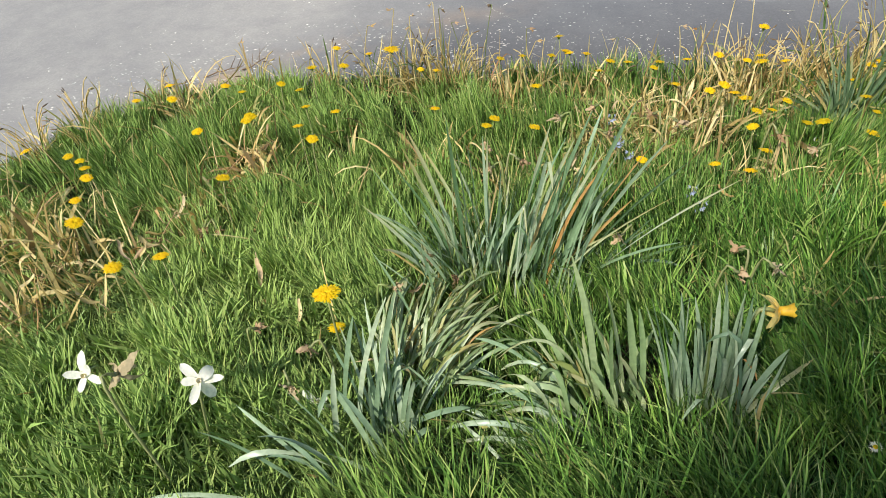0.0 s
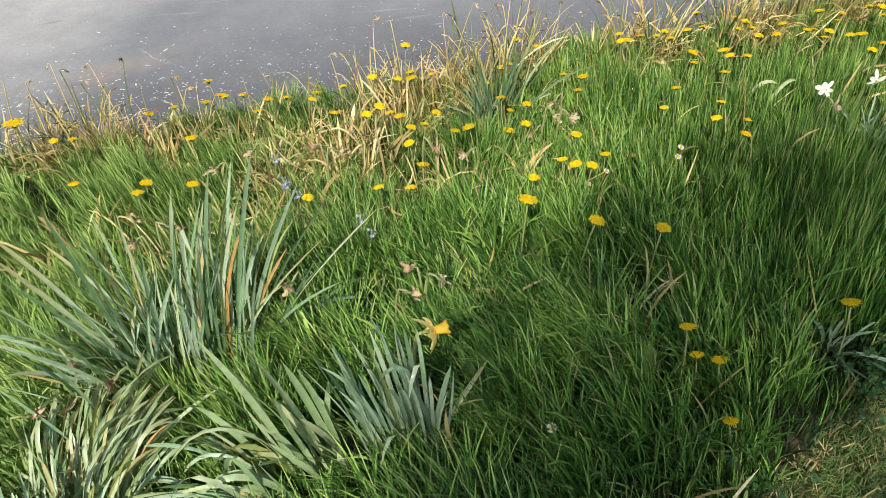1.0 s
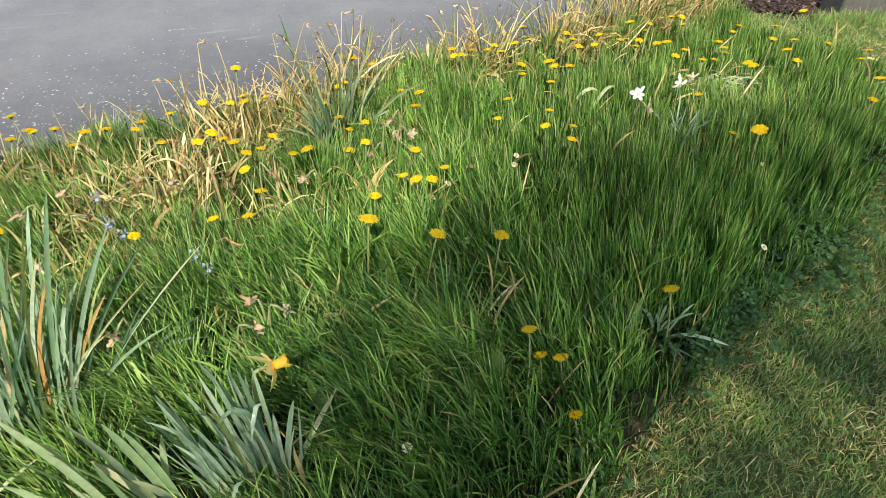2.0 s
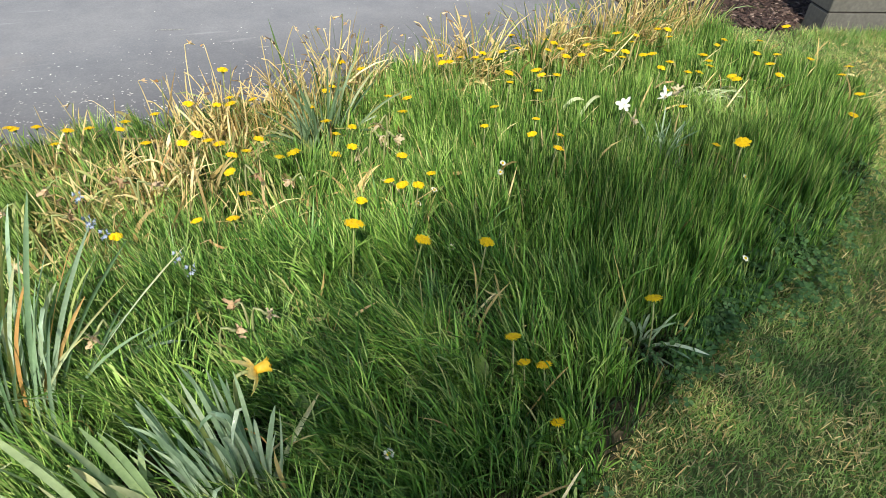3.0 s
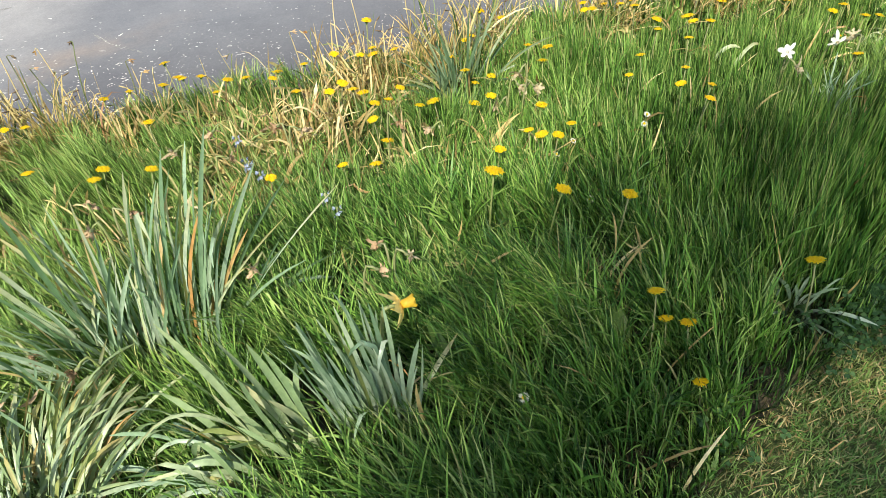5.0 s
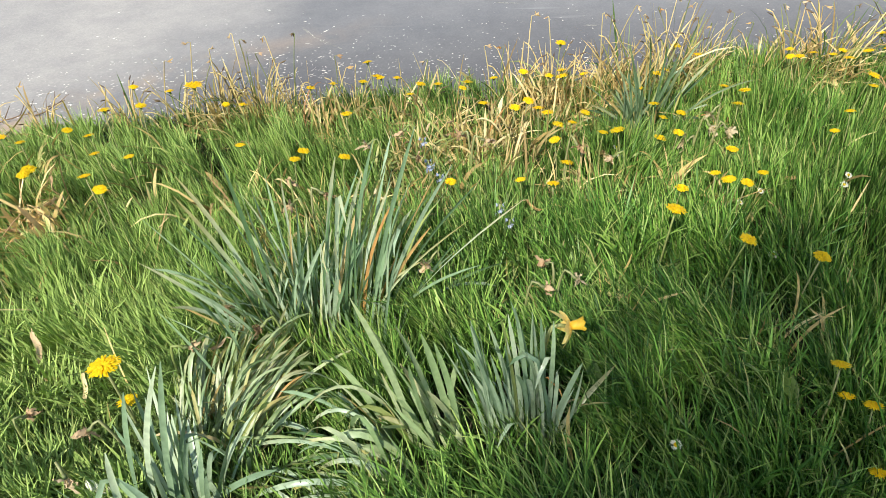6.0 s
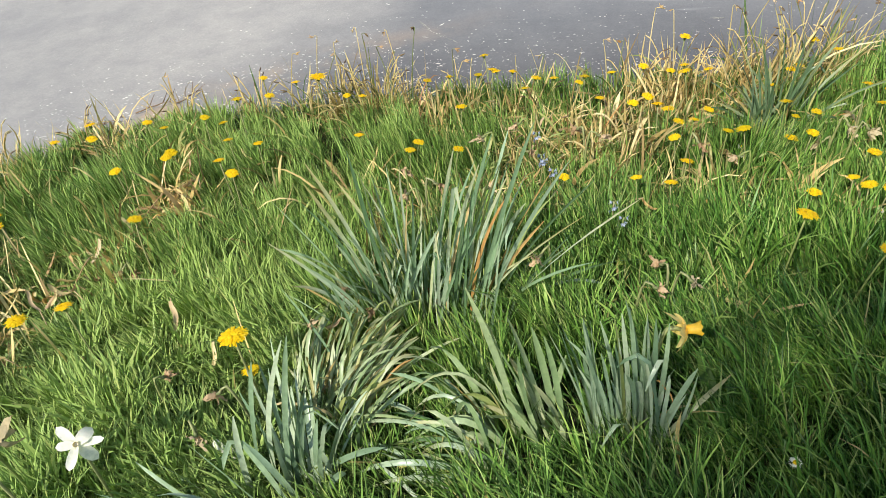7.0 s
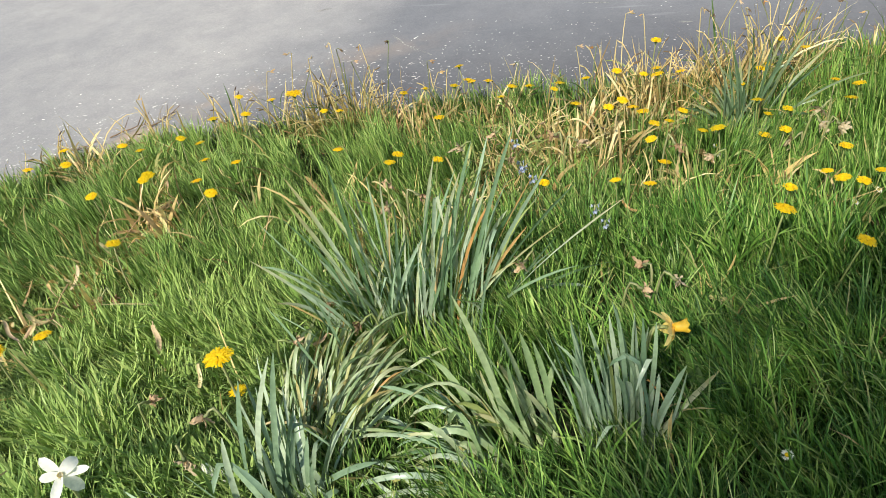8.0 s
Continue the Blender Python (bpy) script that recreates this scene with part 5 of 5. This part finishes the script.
# tall bare stems along the asphalt with a dried, nodding head: x, y, height of the head
SPENT_EAST = [(0.195, 1.976, 0.19), (0.243, 1.986, 0.182), (0.307, 2.002, 0.253), (0.348, 2.011, 0.244), (0.477, 2.035, 0.243), (0.499, 2.038, 0.237), (0.556, 2.05, 0.256), (0.577, 2.053, 0.232),
              (0.609, 2.06, 0.247), (0.652, 2.068, 0.265), (0.684, 2.073, 0.268), (0.704, 2.078, 0.249), (0.715, 2.079, 0.214), (0.752, 2.086, 0.197), (0.804, 2.096, 0.216), (0.859, 2.106, 0.188),
              (0.92, 2.116, 0.23), (0.962, 2.123, 0.231), (1.022, 2.133, 0.217), (1.106, 2.147, 0.211), (1.179, 2.159, 0.184)]
SPENT_WEST = [(-0.904, 1.783, 0.18), (-0.558, 1.855, 0.21), (-0.484, 1.866, 0.252), (-0.447, 1.871, 0.233), (-0.385, 1.879, 0.266), (-0.373, 1.881, 0.25), (-0.343, 1.883, 0.216), (-0.312, 1.888, 0.255),
              (-0.242, 1.897, 0.257), (-0.159, 1.907, 0.198), (-0.30, 1.89, 0.20), (-0.448, 1.871, 0.205), (-0.137, 1.91, 0.165), (-0.076, 1.917, 0.144), (0.06, 1.94, 0.17)]


def spent_stalk(x, y, z, seed):
    rng = random.Random(seed)
    t = thing("spent_flower_stalk", pose(x, y, 0), "thin faded flower stalk with a dry nodding head", "flower stalk", "spent stalks along the road edge")
    foot = Vector((rng.gauss(0, 0.045), rng.uniform(-0.08, -0.01), 0))
    top = Vector((0, 0, z))
    p = bezier(foot, foot * rng.uniform(0.3, 0.9) + Vector((rng.gauss(0, 0.012), 0, z * 0.6)), top, 7)
    out = Vector((rng.choice((-1, 1)) * rng.uniform(0.5, 1.0), rng.gauss(0, 0.4), 0)).normalized()
    reach, drop = rng.uniform(0.004, 0.011), rng.uniform(-0.006, 0.004)
    p += [top + out * reach * 0.5 + Vector((0, 0, 0.002)), top + out * reach + Vector((0, 0, drop))]
    part("stem", tube(p, [0.0016 - 0.00008 * i for i in range(len(p))], 5), rng.choice((STRAW_LEAF, STRAW_LEAF, EDGE_STEM)), t)
    end = p[-1]
    d = (out + Vector((0, 0, rng.uniform(-1.2, 0.5)))).normalized()
    bits = []
    for k in range(4):
        g = (d + Vector((rng.gauss(0, 0.35), rng.gauss(0, 0.35), rng.gauss(0, 0.35)))).normalized()
        e = g.orthogonal().normalized()
        bits.append(petal(end, g, e, e.cross(g), rng.uniform(0.007, 0.014), rng.uniform(0.002, 0.0045), rng.uniform(-0.4, 0.4), rng.uniform(-0.6, 0.6), 5))
    part("dry_head", join(*bits), rng.choice((BROWN, DARK_HEAD, RUST_LEAF)), t)


for k, (x, y, z) in enumerate(SPENT_EAST + SPENT_WEST):
    spent_stalk(x, y, z, 700 + k)

# ---- small flowers ----


def squill(x, y, z, seed):
    rng = random.Random(seed)
    t = thing("squill", pose(x, y, 0), "small blue squill with drooping bells in the grass", "squill", "blue squills")
    p = bezier((0, 0, 0), (0, 0, z * 0.7), (rng.gauss(0, 0.01), rng.gauss(0, 0.01), z), 6)
    part("stem", tube(p, [0.0016] * 7, 5), STEM, t)
    for k in range(5):
        q = p[-1] + (p[-2] - p[-1]) * (k * 0.3)
        a = 2.4 * k
        d = Vector((math.cos(a), math.sin(a), -0.2 + 0.1 * k % 0.4)).normalized()
        ax, u, w = axes(d)
        bits = []
        for j in range(5):
            ang = math.pi / 3 * j
            r = u * math.cos(ang) + w * math.sin(ang)
            g = (r * 0.7 + ax * 0.7).normalized()
            bits.append(petal(q + d * 0.004, g, g.cross(ax).normalized(), ax, 0.0078, 0.0034, 0.0, -0.2, 3))
        part("bell", join(*bits), BLUEBELL, t)


for k, (x, y, z) in enumerate(((0.242, 1.40, 0.15), (0.256, 1.365, 0.145), (0.11, 1.537, 0.15), (0.095, 1.55, 0.14), (0.084, 1.625, 0.15), (0.125, 1.52, 0.14))):
    squill(x, y, z, 90 + k)


def daisy_parts(t, seed):
    rng = random.Random(seed)
    tip = Vector((0.004, -0.006, 0.095))
    p = bezier((0, 0, 0), (0, 0.004, 0.05), tip, 5)
    part("stem", tube(p, [0.001] * 6, 5), STEM, t)
    a, u, w = axes((0.2, -0.4, 1))
    bits = []
    for k in range(20):
        ang = 0.314 * k + rng.gauss(0, 0.05)
        d, e = u * math.cos(ang) + w * math.sin(ang), w * math.cos(ang) - u * math.sin(ang)
        bits.append(petal(tip + d * 0.002, d, e, a, 0.0060 * rng.uniform(0.9, 1.1), 0.0026, 0.05, 0.0, 2))
    part("ray_ring", join(*bits), WHITE, t)
    part("disc", tube([tip, tip + a * 0.0015, tip + a * 0.0025], [0.003, 0.0028, 0.001], 8), YELLOW, t)


DAISIES = [(1.432, 1.398), (1.403, 1.372), (1.137, 1.271), (1.26, 1.183), (0.716, 1.356), (0.821, 1.503), (0.817, 1.487), (0.926, 1.602), (0.91, 1.57), (0.501, 1.528),
           (0.886, 1.951), (0.496, 1.659), (0.487, 1.665), (0.493, 1.717), (0.74, 1.543), (0.891, 1.879), (0.924, 1.876), (0.978, 1.844), (0.697, 1.516), (0.484, 0.976)]
daisy = thing("daisy", pose(DAISIES[0][0], DAISIES[0][1], 0), "small white daisy low in the grass", "daisy", "daisies in the verge")
daisy_parts(daisy, 8)
rng_d = random.Random(9)
for x, y in DAISIES[1:]:
    copy_thing(daisy, pose(x, y, rng_d.uniform(-0.02, 0.0), 0, 0, rng_d.uniform(-60, 60)))


def broad_leaf(x, y, z, heading, length, width, seed):
    rng = random.Random(seed)
    t = thing("weed_leaf", pose(x, y, 0), "broad green weed leaf standing among grass blades", "weed", "broad weed leaves")
    d = Vector((math.cos(heading), math.sin(heading), 0))
    p = bezier((0, 0, 0), d * 0.01 + Vector((0, 0, z * 0.8)), d * length * 0.6 + Vector((0, 0, z)), 4)
    part("stalk", tube(p[:3], [0.0018] * 3, 5), STEM, t)
    a = (d * 0.7 + Vector((0, 0, 0.5))).normalized()
    e = a.cross(Vector((0, 0, 1))).normalized()
    part("blade", petal(p[2], a, e, e.cross(a), length, width, 0.1, -0.25, 7), BROAD, t)


for k, (x, y, z, h, l, w) in enumerate(((0.275, 1.33, 0.09, 2.0, 0.05, 0.03), (0.545, 1.33, 0.06, 1.2, 0.07, 0.028), (0.60, 1.30, 0.05, 0.4, 0.05, 0.03), (0.40, 1.05, 0.10, 1.9, 0.07, 0.02),
                                          (0.67, 1.05, 0.08, 1.6, 0.06, 0.022), (0.94, 1.09, 0.07, 1.5, 0.05, 0.024), (0.62, 1.22, 0.05, 0.0, 0.06, 0.03), (0.85, 1.33, 0.05, 2.4, 0.05, 0.02),
                                          (-0.30, 0.80, 0.05, 1.0, 0.05, 0.02), (-0.36, 0.78, 0.05, 2.2, 0.05, 0.018), (0.10, 0.78, 0.06, 1.5, 0.05, 0.022), (0.47, 0.93, 0.06, 1.1, 0.05, 0.024))):
    broad_leaf(x, y, z, h, l, w, 200 + k)

# ---- dead curled leaves caught in the grass ----


def dead_leaf(x, y, z, seed):
    rng = random.Random(seed)
    t = thing("dead_leaf", pose(x, y, z, rng.gauss(0, 25), rng.gauss(0, 25), rng.uniform(0, 360)), "curled dry brown leaf caught in the grass", "dead leaf", "dead leaves in the verge")
    l, turn = rng.uniform(0.03, 0.06), rng.uniform(0.5, 2.6) * rng.choice((-1, 1))
    p, at, up = [], Vector((-l / 2, 0, 0)), rng.uniform(-0.6, 0.4)
    for i in range(9):
        p.append(at.copy())
        at = at + Vector((math.cos(up), 0.25 * math.sin(i), math.sin(up))) * l / 8
        up += turn / 8
    part("blade", strap(p, rng.uniform(0.005, 0.009), Vector((rng.gauss(0, 0.3), -0.5, 1)), rng.uniform(0.15, 0.4), rng.uniform(0.2, 0.4), rng.gauss(0, 1.2)), rng.choice((RUST_LEAF, BROWN, STRAW_LEAF)), t)
    part("stalk", tube([p[0], p[0] + Vector((-0.008, 0, -0.02)), p[0] + Vector((-0.012, 0.002, -z - 0.01))], [0.0011] * 3, 4), BROWN, t)


for k, (x, y) in enumerate(((-0.752, 1.226), (-0.716, 1.2), (-0.713, 1.215), (-0.709, 1.175), (-0.677, 1.395), (-0.68, 1.362), (-0.65, 1.385), (-0.921, 1.006), (-0.872, 0.971), (-0.89, 1.045),
                            (-0.809, 1.094), (-0.748, 1.124), (-0.765, 0.945), (-0.601, 1.589), (-0.432, 1.054), (-0.482, 1.083), (-0.36, 1.01), (-0.227, 1.178), (-0.898, 0.936),
                            (-0.741, 1.092), (-0.689, 1.495), (-0.628, 0.997), (-0.045, 1.217), (-0.183, 1.096), (-0.089, 1.781), (-0.053, 1.835), (-0.001, 1.715), (0.07, 1.734),
                            (0.133, 1.757), (0.198, 1.695), (0.307, 1.458), (0.437, 1.496), (0.315, 1.278), (0.441, 1.258), (0.926, 1.804), (-0.066, 1.678))):
    for j in range(3 if x < -0.64 else 1):
        dead_leaf(x + 0.018 * j * math.sin(k + 2 * j), y + 0.018 * j * math.cos(k + 2 * j), 0.085 + 0.02 * math.sin(k * 1.7 + j), 500 + 5 * k + j)

# ---- litter on the asphalt ----


def build_petals():
    rng = np.random.default_rng(31)
    verts, faces = [], []
    ex = dense(ROAD_EDGE[4:15], 0.02)
    for _ in range(15000):
        i = rng.integers(0, len(ex) - 1)
        px, py = ex[i]
        tx, ty = ex[i + 1] - ex[i]
        ln = math.hypot(tx, ty) or 1
        d = abs(rng.normal(0.0, 0.30)) + 0.02
        if rng.random() < 0.35:
            d = rng.uniform(0.02, 0.12)
        if px > 0.3 and rng.random() < 0.6:
            continue
        if noise.noise((px * 5, d * 9, 2.0)) < rng.uniform(-0.35, 0.25 if px < -0.4 else 0.4):
            continue
        slip, skew = rng.normal(0, 0.07), rng.normal(0, 0.35)
        nx, ny = -ty / ln + skew * tx / ln, tx / ln + skew * ty / ln
        x, y = px + tx / ln * slip + nx * d, py + ty / ln * slip + ny * d
        a, l, w = rng.normal(0.1, 0.7), rng.uniform(0.003, 0.011), rng.uniform(0.0014, 0.0045)
        if rng.random() < 0.05:
            l, w = l * 2.2, w * 1.3
        if x < -0.2:
            l, w = l * 1.25, w * 1.25
        c = Vector((x, y, -0.0342 + 0.004 * noise.noise((x * 2.1, y * 2.1, 3.0))))
        u, v = Vector((math.cos(a), math.sin(a), 0)) * l, Vector((-math.sin(a), math.cos(a), 0)) * w
        k = len(verts)
        verts += [c - u * 0.5, c - v * 0.5 + u * rng.uniform(-0.3, 0.3), c + u * 0.5, c + v * 0.5 + u * rng.uniform(-0.3, 0.3), c + Vector((0, 0, 0.0008))]
        faces += [(k, k + 1, k + 4), (k + 1, k + 2, k + 4), (k + 2, k + 3, k + 4), (k + 3, k, k + 4)]
    tagged(part("fallen_petals", (verts, faces), PETAL_BIT), "small white petals and grit scattered on asphalt", "petals", kind="stuff")


build_petals()


def build_scuffs():
    """Pale ragged smears left on the asphalt: from, to, width."""
    rng = np.random.default_rng(33)
    verts, faces = [], []
    for ax, ay, bx, by, wide in ((-0.86, 2.915, -0.80, 2.935, 0.010), (-0.47, 2.64, -0.40, 2.55, 0.008), (-0.40, 2.55, -0.29, 2.46, 0.010), (0.21, 2.85, 0.29, 2.84, 0.008), (0.51, 2.64, 0.55, 2.64, 0.010)):
        along = Vector((bx - ax, by - ay, 0))
        across = Vector((-along.y, along.x, 0)).normalized()
        for _ in range(45):
            f, g = rng.random(), rng.normal(0, 0.35)
            p = Vector((ax, ay, 0)) + along * f + across * (g * wide * (1 - (2 * f - 1) ** 2 * 0.7))
            p.z = -0.0343 + 0.004 * noise.noise((p.x * 2.1, p.y * 2.1, 3.0))
            u, v = along.normalized() * rng.uniform(0.003, 0.010), across * rng.uniform(0.0008, 0.0022)
            k = len(verts)
            verts += [p - u, p - v + u * rng.uniform(-0.4, 0.4), p + u, p + v + u * rng.uniform(-0.4, 0.4)]
            faces.append((k, k + 1, k + 2, k + 3))
    tagged(part("road_scuffs", (verts, faces), CHALK), "pale chalky scuff marks on the asphalt", "scuff marks", kind="stuff")


build_scuffs()


def twig(x, y, heading, length, seed):
    rng = random.Random(seed)
    t = thing("twig", pose(x, y, 0, 0, 0, heading), "thin dry brown twig lying at the road edge", "twig", "twigs at the road edge")
    p = [Vector((length * (s / 6 - 0.5), rng.gauss(0, 0.006), -0.030 + 0.012 * s / 6)) for s in range(7)]
    stem = part("stick", tube(p, [0.0022 - 0.0002 * s for s in range(7)], 5), TWIG, t)
    for k in (2, 4, 5):
        d = Vector((0.5, rng.choice((-1, 1)) * 0.6, 0.5)) * 0.05
        part("side_shoot", tube([p[k], p[k] + d * 0.5, p[k] + d], [0.0014, 0.001, 0.0006], 4), TWIG, stem)


for k, (x, y, h, l) in enumerate(((-1.15, 1.99, 32, 0.13), (-1.25, 1.89, 20, 0.10), (-1.07, 2.05, 55, 0.09))):
    twig(x, y, h, l, 300 + k)

# ---- tall narrow tree added unseen behind the camera, shading part of verge and lawn ----


def build_shade_tree():
    rng = np.random.default_rng(41)
    way = Vector((-SUN_WAY.x, -SUN_WAY.y, 0)).normalized()
    height = 7.6
    foot = Vector((1.52, 1.13, 0)) - way * ((height - 0.1) / math.tan(SUN_EL))
    t = thing("columnar_tree", pose(foot.x, foot.y, 0), "unseen tall narrow green tree added to shade verge and lawn", "tree")
    trunk = bezier((0, 0, -0.12), (0.05, 0.04, 4), (0, 0, 6.9), 10)
    part("trunk", tube(trunk, [0.11 - 0.0095 * i for i in range(11)], 9), TWIG, t)
    for k in range(22):
        a, z = 2.4 * k, 3.6 + 0.15 * k
        l = 0.55 + 0.14 * math.sin(k * 1.7)
        part("limb", tube(bezier((0, 0, z), (0.5 * l * math.cos(a), 0.5 * l * math.sin(a), z + 0.08), (l * math.cos(a), l * math.sin(a), z + 0.4), 4), [0.022, 0.017, 0.012, 0.008, 0.004], 5), TWIG, t)
    verts, faces = [], []
    for _ in range(37500):
        z = 7.66 - 4.2 * rng.random() ** 0.64
        if rng.random() > 0.52 + max(0, 7.1 - z):
            continue
        # fuller on the side towards the road corner
        a = rng.normal(2.77, 0.45) if z < 7.2 and rng.random() < 0.055 else rng.uniform(0, 6.3)
        ragged = 1 + 0.16 * noise.noise((math.cos(a) * 1.6, math.sin(a) * 1.6, z * 1.7))
        r0 = 1.09 * min(1, (7.68 - z) / 0.75) ** 0.5 * ragged * (1 + 0.05 * min(1, max(0, (7.1 - z) / 0.8)))
        r = r0 * rng.random() ** (0.14 + 0.14 * min(1, max(0, (z - 6.7) / 0.5))) * (0.96 + 0.06 * rng.random())
        c = Vector((r * math.cos(a), r * math.sin(a), z))
        u = Vector((math.cos(a) + rng.normal(0, 0.5), math.sin(a) + rng.normal(0, 0.5), 0.4 + rng.normal(0, 0.5))).normalized() * rng.uniform(0.035, 0.075)
        v = u.cross(Vector((rng.normal(), rng.normal(), rng.normal()))).normalized() * rng.uniform(0.012, 0.024)
        k = len(verts)
        verts += [c, c + u * 0.5 - v, c + u, c + u * 0.5 + v]
        faces.append((k, k + 1, k + 2, k + 3))
    part("crown", (verts, faces), CLOVER, t)


build_shade_tree()
